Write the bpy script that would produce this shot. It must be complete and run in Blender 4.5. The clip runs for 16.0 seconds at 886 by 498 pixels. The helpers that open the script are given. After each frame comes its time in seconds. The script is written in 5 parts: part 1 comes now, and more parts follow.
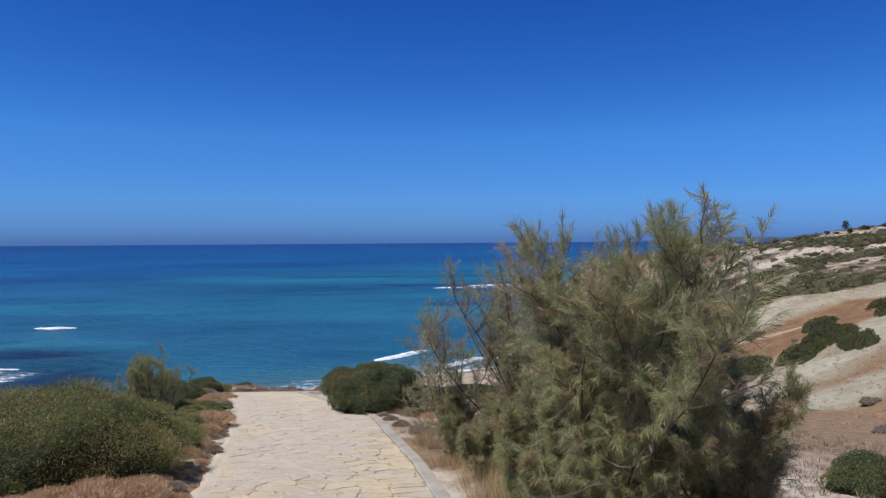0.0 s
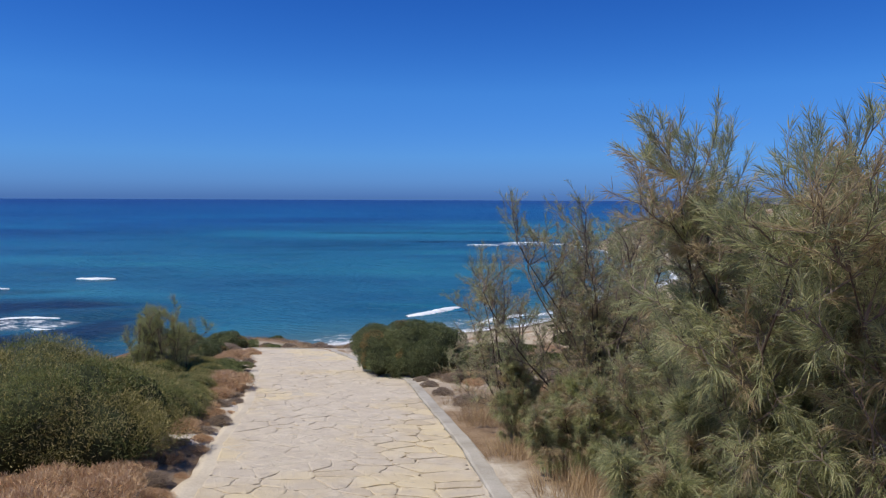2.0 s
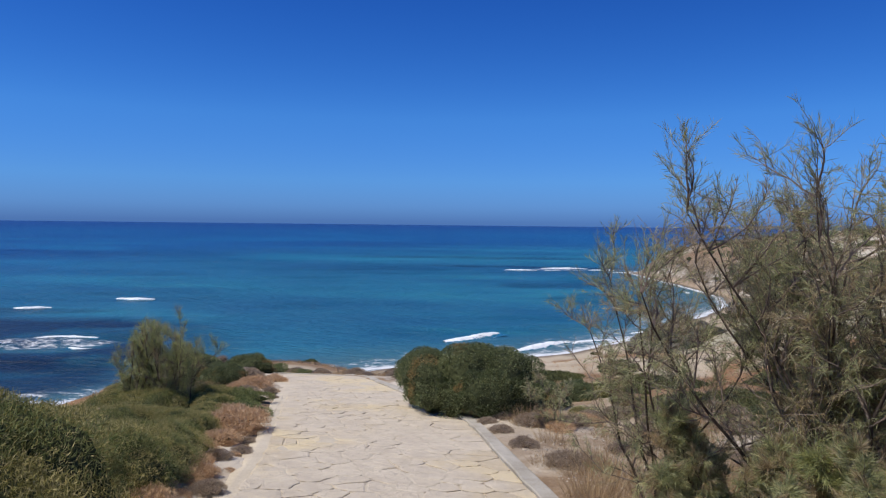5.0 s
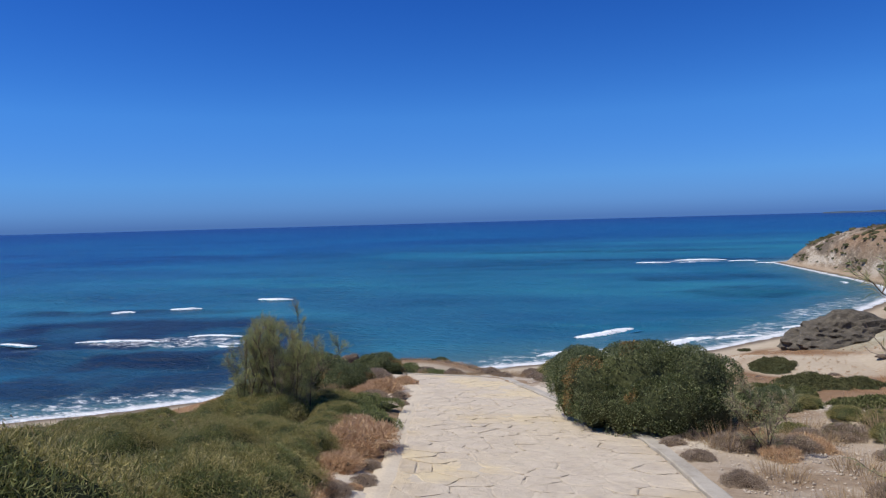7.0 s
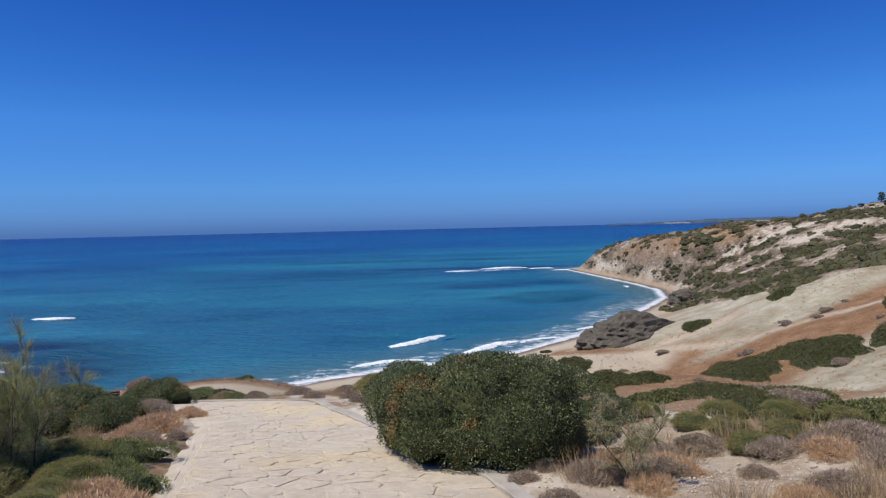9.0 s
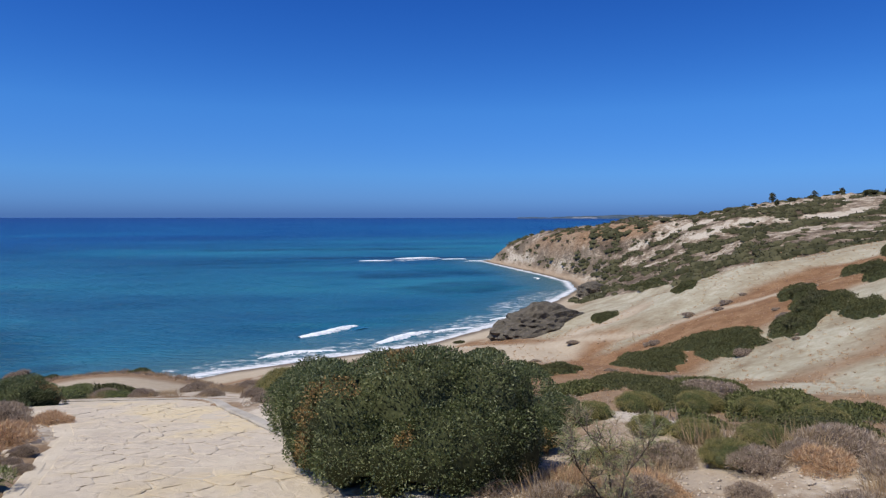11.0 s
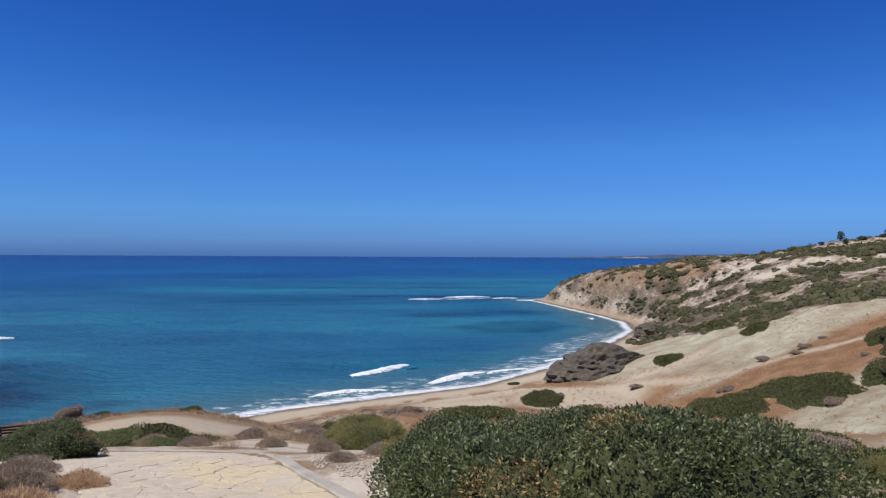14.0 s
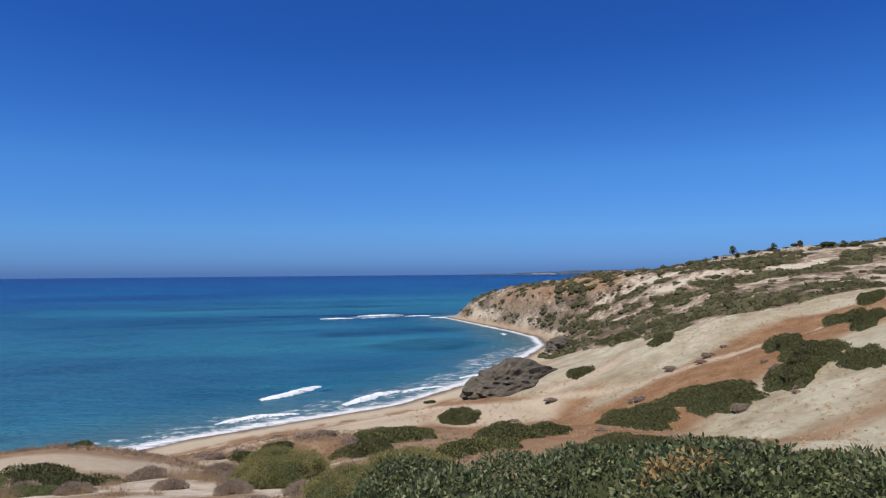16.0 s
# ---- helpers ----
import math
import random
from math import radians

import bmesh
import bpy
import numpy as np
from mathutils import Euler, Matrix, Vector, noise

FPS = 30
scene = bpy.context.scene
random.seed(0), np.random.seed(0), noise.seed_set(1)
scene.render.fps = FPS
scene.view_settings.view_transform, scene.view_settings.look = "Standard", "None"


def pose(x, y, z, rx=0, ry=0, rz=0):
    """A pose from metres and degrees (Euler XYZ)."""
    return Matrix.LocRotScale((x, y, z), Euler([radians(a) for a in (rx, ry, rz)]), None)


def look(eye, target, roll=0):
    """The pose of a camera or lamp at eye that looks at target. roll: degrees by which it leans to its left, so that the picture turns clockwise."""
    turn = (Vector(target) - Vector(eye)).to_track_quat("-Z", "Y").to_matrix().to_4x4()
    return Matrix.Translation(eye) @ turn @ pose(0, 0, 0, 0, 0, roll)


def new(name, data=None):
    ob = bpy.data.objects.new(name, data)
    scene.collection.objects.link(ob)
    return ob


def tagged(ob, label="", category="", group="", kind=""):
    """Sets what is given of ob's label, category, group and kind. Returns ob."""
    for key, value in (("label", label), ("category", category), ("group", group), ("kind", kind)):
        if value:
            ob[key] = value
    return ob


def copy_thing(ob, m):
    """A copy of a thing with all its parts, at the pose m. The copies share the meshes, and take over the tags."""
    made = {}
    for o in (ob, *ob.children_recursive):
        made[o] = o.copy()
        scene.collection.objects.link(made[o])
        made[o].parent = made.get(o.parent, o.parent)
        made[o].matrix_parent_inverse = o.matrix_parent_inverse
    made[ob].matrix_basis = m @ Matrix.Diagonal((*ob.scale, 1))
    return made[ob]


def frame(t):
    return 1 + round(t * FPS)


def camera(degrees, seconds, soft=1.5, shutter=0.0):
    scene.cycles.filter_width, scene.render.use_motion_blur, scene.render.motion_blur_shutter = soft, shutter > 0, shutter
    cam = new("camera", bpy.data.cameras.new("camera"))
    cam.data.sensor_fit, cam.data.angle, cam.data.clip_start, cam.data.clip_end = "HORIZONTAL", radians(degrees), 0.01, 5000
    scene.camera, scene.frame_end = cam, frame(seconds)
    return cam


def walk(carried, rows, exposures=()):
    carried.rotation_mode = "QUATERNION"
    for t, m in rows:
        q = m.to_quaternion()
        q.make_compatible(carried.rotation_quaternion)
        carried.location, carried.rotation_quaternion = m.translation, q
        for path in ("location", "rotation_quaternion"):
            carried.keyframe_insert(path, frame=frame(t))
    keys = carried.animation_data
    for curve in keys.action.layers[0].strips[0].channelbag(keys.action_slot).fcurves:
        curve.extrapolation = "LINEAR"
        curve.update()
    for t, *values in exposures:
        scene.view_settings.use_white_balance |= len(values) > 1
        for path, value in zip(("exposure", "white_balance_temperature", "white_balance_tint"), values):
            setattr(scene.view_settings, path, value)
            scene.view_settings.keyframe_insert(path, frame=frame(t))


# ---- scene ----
cam = camera(66.85, 16.0, soft=1.25)


def eye(x, y, z, yaw, pitch, roll):
    return pose(x, y, z, 90 + pitch, 0, yaw) @ pose(0, 0, 0, 0, 0, roll)


PATH = [
    (0.0, eye(-0.000, -0.000, 1.650, 0.02, -0.78, -0.40)),
    (0.5, eye(-0.078, 0.547, 1.571, 7.50, -1.74, -0.02)),
    (1.0, eye(-0.164, 1.103, 1.500, 6.02, -3.24, -0.19)),
    (1.5, eye(-0.210, 1.674, 1.409, 4.46, -3.88, -0.05)),
    (2.0, eye(-0.330, 2.252, 1.284, 2.83, -4.42, 0.22)),
    (2.5, eye(-0.413, 2.812, 1.183, 5.53, -6.43, -0.42)),
    (3.0, eye(-0.561, 3.397, 1.070, 5.46, -4.14, -0.12)),
    (3.2, eye(-0.622, 3.637, 1.038, 4.67, -3.48, 0.17)),
    (5.3, eye(-1.195, 5.702, 0.589, 6.43, -2.29, 0.64)),
    (5.5, eye(-1.251, 5.909, 0.558, 7.79, -2.64, -0.01)),
    (6.0, eye(-1.416, 6.450, 0.469, 13.36, -2.49, 0.09)),
    (6.5, eye(-1.615, 6.964, 0.371, 15.20, -3.42, -0.70)),
    (7.0, eye(-1.818, 7.463, 0.280, 16.51, -2.47, -1.61)),
    (7.5, eye(-1.954, 7.935, 0.165, 13.22, -1.51, -1.13)),
    (8.0, eye(-2.101, 8.468, 0.105, 8.57, -4.12, -0.62)),
    (8.5, eye(-2.183, 8.987, 0.037, 6.98, -3.24, -0.50)),
    (9.0, eye(-2.166, 9.518, -0.018, 0.60, -1.98, -1.41)),
    (9.2, eye(-2.147, 9.731, -0.036, -0.85, -1.82, -1.23)),
    (11.3, eye(-2.379, 11.340, -0.300, -6.88, -2.96, 0.07)),
    (11.5, eye(-2.421, 11.521, -0.318, -5.07, -1.65, 0.34)),
    (12.0, eye(-2.543, 11.967, -0.374, -3.99, 0.25, 0.31)),
    (12.5, eye(-2.680, 12.376, -0.434, -2.04, 1.01, -0.01)),
    (13.0, eye(-2.848, 12.740, -0.500, -3.46, 1.21, 1.30)),
    (13.5, eye(-2.996, 13.135, -0.567, -5.68, 0.81, 0.49)),
    (14.0, eye(-3.104, 13.526, -0.625, -2.67, 0.43, 0.27)),
    (14.5, eye(-3.193, 13.884, -0.702, -3.18, -2.63, -0.34)),
    (15.0, eye(-3.252, 14.210, -0.703, -4.93, -0.77, -0.65)),
    (15.5, eye(-3.326, 14.512, -0.750, -7.39, 1.13, -0.68)),
    (16.0, eye(-3.295, 14.822, -0.805, -10.18, 1.97, -0.48)),
]
walk(cam, PATH, ((0.0, 0.0, 6500, 10), (9.0, 0.05, 6550, 10), (12.5, 0.03, 6600, 10), (14.5, 0.09, 6850, 10), (15.0, 0.17, 6950, 10), (15.5, 0.16, 6950, 10), (16.0, 0.10, 7000, 10)))

# ---------------------------------------------------------------- sun and sky
SUN_HEIGHT, SUN_TURN = radians(62), radians(-120)   # height, turn from +y towards +x
world = bpy.data.worlds.new("sky")
scene.world = world
world.use_nodes = True
wn = world.node_tree.nodes
sky = wn.new("ShaderNodeTexSky")
sky.sky_type = "NISHITA"
sky.sun_disc = False
sky.sun_elevation, sky.sun_rotation = SUN_HEIGHT, SUN_TURN
sky.altitude, sky.air_density, sky.dust_density, sky.ozone_density = 1500, 1.0, 0.0, 6.0
tone = wn.new("ShaderNodeHueSaturation")
tone.inputs["Saturation"].default_value = 1.25
world.node_tree.links.new(sky.outputs[0], tone.inputs["Color"])
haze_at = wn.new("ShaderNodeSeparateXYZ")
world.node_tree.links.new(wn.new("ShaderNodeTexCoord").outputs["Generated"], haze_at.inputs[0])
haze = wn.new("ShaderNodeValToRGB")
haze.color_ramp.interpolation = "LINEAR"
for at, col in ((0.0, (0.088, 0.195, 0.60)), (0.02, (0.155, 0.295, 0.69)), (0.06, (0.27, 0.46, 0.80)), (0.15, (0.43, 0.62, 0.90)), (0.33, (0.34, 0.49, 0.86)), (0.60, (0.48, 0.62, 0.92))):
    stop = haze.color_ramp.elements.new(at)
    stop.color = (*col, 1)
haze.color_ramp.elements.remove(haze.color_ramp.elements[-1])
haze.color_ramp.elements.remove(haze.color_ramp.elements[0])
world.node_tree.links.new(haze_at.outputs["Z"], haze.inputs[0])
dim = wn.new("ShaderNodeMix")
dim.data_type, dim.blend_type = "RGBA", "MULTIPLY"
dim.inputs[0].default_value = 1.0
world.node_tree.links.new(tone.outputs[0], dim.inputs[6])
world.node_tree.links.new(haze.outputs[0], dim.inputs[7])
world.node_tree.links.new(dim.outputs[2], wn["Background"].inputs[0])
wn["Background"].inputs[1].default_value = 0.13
sun = new("sun", bpy.data.lights.new("sun", "SUN"))
sun.data.energy, sun.data.angle, sun.data.color = 4.0, radians(0.53), (1.0, 0.94, 0.84)
sun_way = Vector((math.sin(SUN_TURN) * math.cos(SUN_HEIGHT), math.cos(SUN_TURN) * math.cos(SUN_HEIGHT), math.sin(SUN_HEIGHT)))
sun.matrix_world = look(sun_way * 80, (0, 0, 0))
scene.view_settings.exposure = 0.0


# ---------------------------------------------------------------- materials
class Mat:
    """A small builder of node materials."""

    def __init__(self, name, rough=0.8, specular=0.3):
        self.m = bpy.data.materials.new(name)
        self.m.use_nodes = True
        self.t = self.m.node_tree
        self.p = self.t.nodes["Principled BSDF"]
        self.p.inputs["Roughness"].default_value = rough
        self.p.inputs["Specular IOR Level"].default_value = specular

    def node(self, kind, **values):
        n = self.t.nodes.new("ShaderNode" + kind)
        for k, v in values.items():
            if k in n.inputs:
                n.inputs[k].default_value = v
        return n

    def link(self, a, b):
        self.t.links.new(a, b)

    def noise(self, scale, detail=4, rough=0.6, where=None, stretch=(1, 1, 1)):
        n = self.node("TexNoise", Scale=scale, Detail=detail, Roughness=rough)
        if where is None:
            where = self.node("TexCoord").outputs["Object"]
        if stretch != (1, 1, 1):
            mp = self.node("Mapping")
            mp.inputs["Scale"].default_value = stretch
            self.link(where, mp.inputs["Vector"])
            where = mp.outputs[0]
        self.link(where, n.inputs["Vector"])
        return n.outputs["Fac"]

    def world_place(self):
        return self.node("NewGeometry").outputs["Position"]

    def ramp(self, fac, *stops):
        r = self.node("ValToRGB")
        e = r.color_ramp.elements
        while len(e) < len(stops):
            e.new(0.5)
        for k, (at, col) in enumerate(stops):
            e[k].position = at
            e[k].color = (*col, 1) if len(col) == 3 else col
        self.link(fac, r.inputs[0])
        return r.outputs[0]

    def mask(self, fac, a, b):
        r = self.node("MapRange")
        r.interpolation_type = "SMOOTHSTEP"
        r.inputs["From Min"].default_value, r.inputs["From Max"].default_value = a, b
        self.link(fac, r.inputs["Value"])
        return r.outputs[0]

    def math(self, op, a, b):
        n = self.node("Math")
        n.operation = op
        for k, v in enumerate((a, b)):
            if isinstance(v, (int, float)):
                n.inputs[k].default_value = v
            else:
                self.link(v, n.inputs[k])
        return n.outputs[0]

    def mix(self, fac, a, b, blend="MIX"):
        n = self.node("Mix")
        n.data_type, n.blend_type = "RGBA", blend
        for sock, v in ((n.inputs[0], fac), (n.inputs[6], a), (n.inputs[7], b)):
            if isinstance(v, (int, float)):
                sock.default_value = v
            elif isinstance(v, tuple):
                sock.default_value = (*v, 1)
            else:
                self.link(v, sock)
        return n.outputs[2]

    def attribute(self, name):
        n = self.node("Attribute")
        n.attribute_name = name
        return n.outputs["Fac"]

    def island(self):
        return self.node("NewGeometry").outputs["Random Per Island"]

    def random(self):
        return self.node("ObjectInfo").outputs["Random"]

    def colour(self, out):
        self.link(out, self.p.inputs["Base Color"])
        self.base = out
        return self

    def bump(self, height, strength, distance):
        b = self.node("Bump", Strength=strength, Distance=distance)
        self.link(height, b.inputs["Height"])
        self.link(b.outputs[0], self.p.inputs["Normal"])
        return self

    def thin(self, share):
        """Light that shines through a thin leaf."""
        tr = self.node("BsdfTranslucent")
        self.link(self.base, tr.inputs["Color"])
        mixer = self.node("MixShader")
        mixer.inputs[0].default_value = share
        self.link(self.p.outputs[0], mixer.inputs[1])
        self.link(tr.outputs[0], mixer.inputs[2])
        self.link(mixer.outputs[0], self.t.nodes["Material Output"].inputs["Surface"])
        return self


def leaf_material(name, dark, mid, light, rough=0.5, share=0.25, specular=0.4):
    m = Mat(name, rough, specular)
    big = m.noise(3.0, 3, 0.6, m.world_place())
    pick = m.math("ADD", m.math("MULTIPLY", m.island(), 0.65), m.math("MULTIPLY", big, 0.45))
    m.colour(m.ramp(pick, (0.1, dark), (0.5, mid), (0.95, light)))
    return m.thin(share).m


MASTIC = leaf_material("mastic_leaf", (0.03, 0.044, 0.018), (0.115, 0.15, 0.06), (0.33, 0.35, 0.18), 0.45, 0.32, 0.35)
MASTIC_DRY = leaf_material("withered_leaf", (0.15, 0.083, 0.03), (0.285, 0.18, 0.068), (0.45, 0.33, 0.15), 0.7, 0.2)
BROOM = leaf_material("broom_twig", (0.07, 0.075, 0.022), (0.285, 0.265, 0.09), (0.68, 0.58, 0.29), 0.6, 0.4, 0.2)
BROOM_DARK = leaf_material("broom_twig_green", (0.06, 0.08, 0.025), (0.18, 0.215, 0.075), (0.42, 0.43, 0.19), 0.6, 0.4, 0.2)
TAMARISK = leaf_material("tamarisk_spray", (0.16, 0.185, 0.095), (0.37, 0.40, 0.20), (0.68, 0.64, 0.37), 0.65, 0.52, 0.2)
TAMARISK_GREEN = leaf_material("tamarisk_spray_green", (0.22, 0.25, 0.11), (0.38, 0.41, 0.175), (0.55, 0.54, 0.26), 0.65, 0.5, 0.2)
TAMARISK_DRY = leaf_material("tamarisk_spray_dry", (0.26, 0.20, 0.12), (0.40, 0.32, 0.19), (0.56, 0.47, 0.29), 0.75, 0.4, 0.2)
THORN = leaf_material("thorn_twig", (0.16, 0.115, 0.08), (0.37, 0.29, 0.215), (0.64, 0.54, 0.43), 0.9, 0.18, 0.1)
RUST = leaf_material("rust_seedhead", (0.30, 0.17, 0.085), (0.60, 0.40, 0.235), (0.80, 0.62, 0.42), 0.9, 0.25, 0.1)
STRAW = leaf_material("straw", (0.25, 0.165, 0.09), (0.44, 0.315, 0.18), (0.64, 0.50, 0.32), 0.85, 0.2, 0.15)
FAR_SHRUB = leaf_material("hill_shrub", (0.045, 0.047, 0.023), (0.09, 0.092, 0.044), (0.17, 0.16, 0.085), 0.75, 0.05, 0.1)
FAR_GREEN = leaf_material("hill_shrub_green", (0.065, 0.075, 0.027), (0.125, 0.135, 0.05), (0.21, 0.205, 0.09), 0.75, 0.05, 0.1)
HILL_CLUMP = leaf_material("hill_clump", (0.035, 0.036, 0.018), (0.066, 0.066, 0.032), (0.12, 0.112, 0.06), 0.8, 0.05, 0.1)
MAT_SHRUB = leaf_material("scrub_mat", (0.055, 0.06, 0.024), (0.105, 0.11, 0.045), (0.18, 0.17, 0.08), 0.75, 0.08, 0.1)

m = Mat("bark", 0.9, 0.15)
n = m.noise(9, 5, 0.65, None, (1, 1, 0.2))
BARK = m.colour(m.ramp(n, (0.3, (0.045, 0.032, 0.025)), (0.6, (0.11, 0.085, 0.066)), (0.85, (0.20, 0.17, 0.14)))).bump(n, 0.6, 0.01).m

m = Mat("twig_bark", 0.9, 0.15)
TWIG_BARK = m.colour(m.ramp(m.noise(14, 4, 0.6, m.world_place()), (0.3, (0.13, 0.095, 0.072)), (0.7, (0.28, 0.23, 0.19)))).m

# dry ground: earth, straw, marl and sand by zone
m = Mat("dry_ground", 0.95, 0.1)
w = m.world_place()
fine, mid, wide = m.noise(26, 5, 0.7, w), m.noise(2.3, 5, 0.65, w), m.noise(0.16, 5, 0.6, w)
grit = m.noise(70, 3, 0.7, w)
earth = m.ramp(m.math("ADD", m.math("MULTIPLY", mid, 0.6), m.math("MULTIPLY", fine, 0.4)),
               (0.28, (0.15, 0.095, 0.058)), (0.47, (0.26, 0.178, 0.108)), (0.62, (0.37, 0.27, 0.17)), (0.8, (0.52, 0.42, 0.30)))
rocky = m.noise(0.42, 6, 0.72, w, (1.0, 0.8, 1.6))
marl = m.ramp(m.math("ADD", m.math("MULTIPLY", wide, 0.45), m.math("ADD", m.math("MULTIPLY", rocky, 0.35), m.math("MULTIPLY", mid, 0.2))),
              (0.36, (0.25, 0.195, 0.125)), (0.47, (0.35, 0.31, 0.215)), (0.55, (0.43, 0.40, 0.295)), (0.66, (0.60, 0.555, 0.44)))
rust = m.ramp(m.math("ADD", m.math("MULTIPLY", rocky, 0.6), m.math("MULTIPLY", fine, 0.4)),
              (0.33, (0.14, 0.072, 0.034)), (0.5, (0.25, 0.143, 0.074)), (0.68, (0.37, 0.24, 0.135)))
sand = m.ramp(m.math("ADD", m.math("MULTIPLY", mid, 0.5), m.math("MULTIPLY", wide, 0.5)), (0.3, (0.40, 0.325, 0.23)), (0.7, (0.55, 0.475, 0.355)))
crag = m.noise(1.3, 5, 0.75, w, (0.7, 0.6, 1.5))
shift = m.math("ADD", m.math("ADD", m.math("MULTIPLY", rocky, 0.5), m.math("MULTIPLY", crag, 0.5)), m.math("MULTIPLY", m.math("SUBTRACT", m.attribute("chalk"), 0.5), 0.34))
chalk = m.ramp(shift, (0.38, (0.12, 0.09, 0.064)), (0.48, (0.22, 0.17, 0.122)), (0.54, (0.37, 0.295, 0.21)), (0.62, (0.63, 0.56, 0.45)))
ochre = m.ramp(m.math("ADD", m.math("MULTIPLY", rocky, 0.7), m.math("MULTIPLY", fine, 0.3)), (0.36, (0.17, 0.10, 0.058)), (0.5, (0.32, 0.205, 0.12)), (0.66, (0.52, 0.38, 0.25)))
c = m.mix(m.attribute("rust"), earth, rust)
c = m.mix(m.attribute("marl"), c, marl)
c = m.mix(m.attribute("rock_ground"), c, chalk)
c = m.mix(m.attribute("ochre"), c, ochre)
c = m.mix(m.attribute("sand"), c, sand)
c = m.mix(m.attribute("wet"), c, (0.17, 0.135, 0.10))
relief = m.math("MULTIPLY", m.math("ADD", m.math("MULTIPLY", rocky, 24.0), m.math("MULTIPLY", crag, 14.0)), m.attribute("crags"))
GROUND = m.colour(c).bump(m.math("ADD", relief, m.math("ADD", m.math("MULTIPLY", fine, 0.6), m.math("MULTIPLY", mid, 2.5))), 0.8, 0.05).m

# flagstones, mortar, kerb
m = Mat("flagstone", 0.85, 0.2)
w = m.world_place()
grain, blotch, vast = m.noise(60, 5, 0.7, w), m.noise(3.2, 5, 0.65, w), m.noise(0.55, 4, 0.6, w)
warm = m.ramp(m.math("ADD", m.math("MULTIPLY", blotch, 0.55), m.math("MULTIPLY", m.random(), 0.45)),
              (0.2, (0.52, 0.43, 0.30)), (0.5, (0.63, 0.525, 0.355)), (0.8, (0.70, 0.585, 0.37)))
grey = m.ramp(blotch, (0.3, (0.52, 0.445, 0.345)), (0.7, (0.66, 0.575, 0.445)))
c = m.mix(m.mask(vast, 0.36, 0.54), warm, grey)
c = m.mix(m.mask(grain, 0.62, 0.80), c, (0.36, 0.30, 0.23))
stain = m.noise(9, 5, 0.7, w)
c = m.mix(m.math("MULTIPLY", m.mask(stain, 0.56, 0.68), 0.5), c, (0.40, 0.335, 0.25))
c = m.mix(m.math("MULTIPLY", m.mask(stain, 0.42, 0.32), 0.45), c, (0.72, 0.64, 0.50))
STONE = m.colour(c).bump(m.math("ADD", grain, m.math("ADD", m.math("MULTIPLY", stain, 2.5), m.math("MULTIPLY", blotch, 2.5))), 0.75, 0.016).m
m = Mat("mortar", 0.95, 0.1)
w = m.world_place()
n1, n2 = m.noise(40, 5, 0.7, w), m.noise(1.4, 4, 0.6, w)
c = m.ramp(m.math("ADD", m.math("MULTIPLY", n1, 0.5), m.math("MULTIPLY", n2, 0.5)), (0.34, (0.42, 0.355, 0.265)), (0.5, (0.55, 0.48, 0.37)), (0.66, (0.64, 0.57, 0.45)))
MORTAR = m.colour(c).bump(n1, 0.6, 0.01).m
m = Mat("kerb_concrete", 0.9, 0.15)
w = m.world_place()
n1, n2 = m.noise(50, 5, 0.7, w), m.noise(2.2, 5, 0.6, w)
c = m.ramp(m.math("ADD", m.math("MULTIPLY", n1, 0.4), m.math("MULTIPLY", n2, 0.6)), (0.3, (0.28, 0.245, 0.195)), (0.5, (0.42, 0.385, 0.32)), (0.7, (0.53, 0.49, 0.42)))
KERB = m.colour(c).bump(n1, 0.5, 0.008).m

m = Mat("white_stone", 0.9, 0.15)
n1 = m.noise(14, 5, 0.65, m.world_place())
WHITE_STONE = m.colour(m.mix(m.random(), m.ramp(n1, (0.3, (0.42, 0.35, 0.27)), (0.65, (0.62, 0.55, 0.45))), (0.52, 0.43, 0.33))).bump(n1, 0.5, 0.01).m
m = Mat("dark_rock", 0.85, 0.25)
w = m.world_place()
n1, n2 = m.noise(1.1, 6, 0.7, w), m.noise(7, 4, 0.7, w)
ROCK = m.colour(m.ramp(m.math("ADD", m.math("MULTIPLY", n1, 0.6), m.math("MULTIPLY", n2, 0.4)), (0.34, (0.045, 0.04, 0.03)), (0.5, (0.115, 0.10, 0.075)), (0.68, (0.23, 0.20, 0.15)))).bump(m.math("ADD", n1, m.math("MULTIPLY", n2, 0.4)), 0.7, 0.25).m
m = Mat("weathered_timber", 0.7, 0.3)
n1 = m.noise(12, 4, 0.6, None, (0.2, 3, 3))
TIMBER = m.colour(m.ramp(n1, (0.3, (0.016, 0.018, 0.02)), (0.7, (0.05, 0.05, 0.05)))).m

# the sea
m = Mat("sea_water", 0.3, 0.12)
w = m.world_place()
off, reef = m.attribute("offshore"), m.attribute("reef")
streak = m.noise(0.010, 5, 0.6, w, (0.45, 1.7, 1))
streak2 = m.noise(0.05, 4, 0.6, w, (0.35, 1.3, 1))
lines = m.noise(0.16, 5, 0.65, w, (0.35, 1.6, 1))
deep = m.ramp(m.math("ADD", m.math("MULTIPLY", lines, 0.15), m.math("MULTIPLY", streak, 0.85)), (0.40, (0.006, 0.05, 0.175)), (0.52, (0.007, 0.078, 0.225)), (0.64, (0.010, 0.13, 0.265)))
shelf = m.ramp(m.math("ADD", m.math("MULTIPLY", lines, 0.15), m.math("ADD", m.math("MULTIPLY", streak, 0.6), m.math("MULTIPLY", streak2, 0.25))), (0.40, (0.010, 0.084, 0.170)), (0.50, (0.016, 0.132, 0.220)), (0.60, (0.026, 0.195, 0.262)))
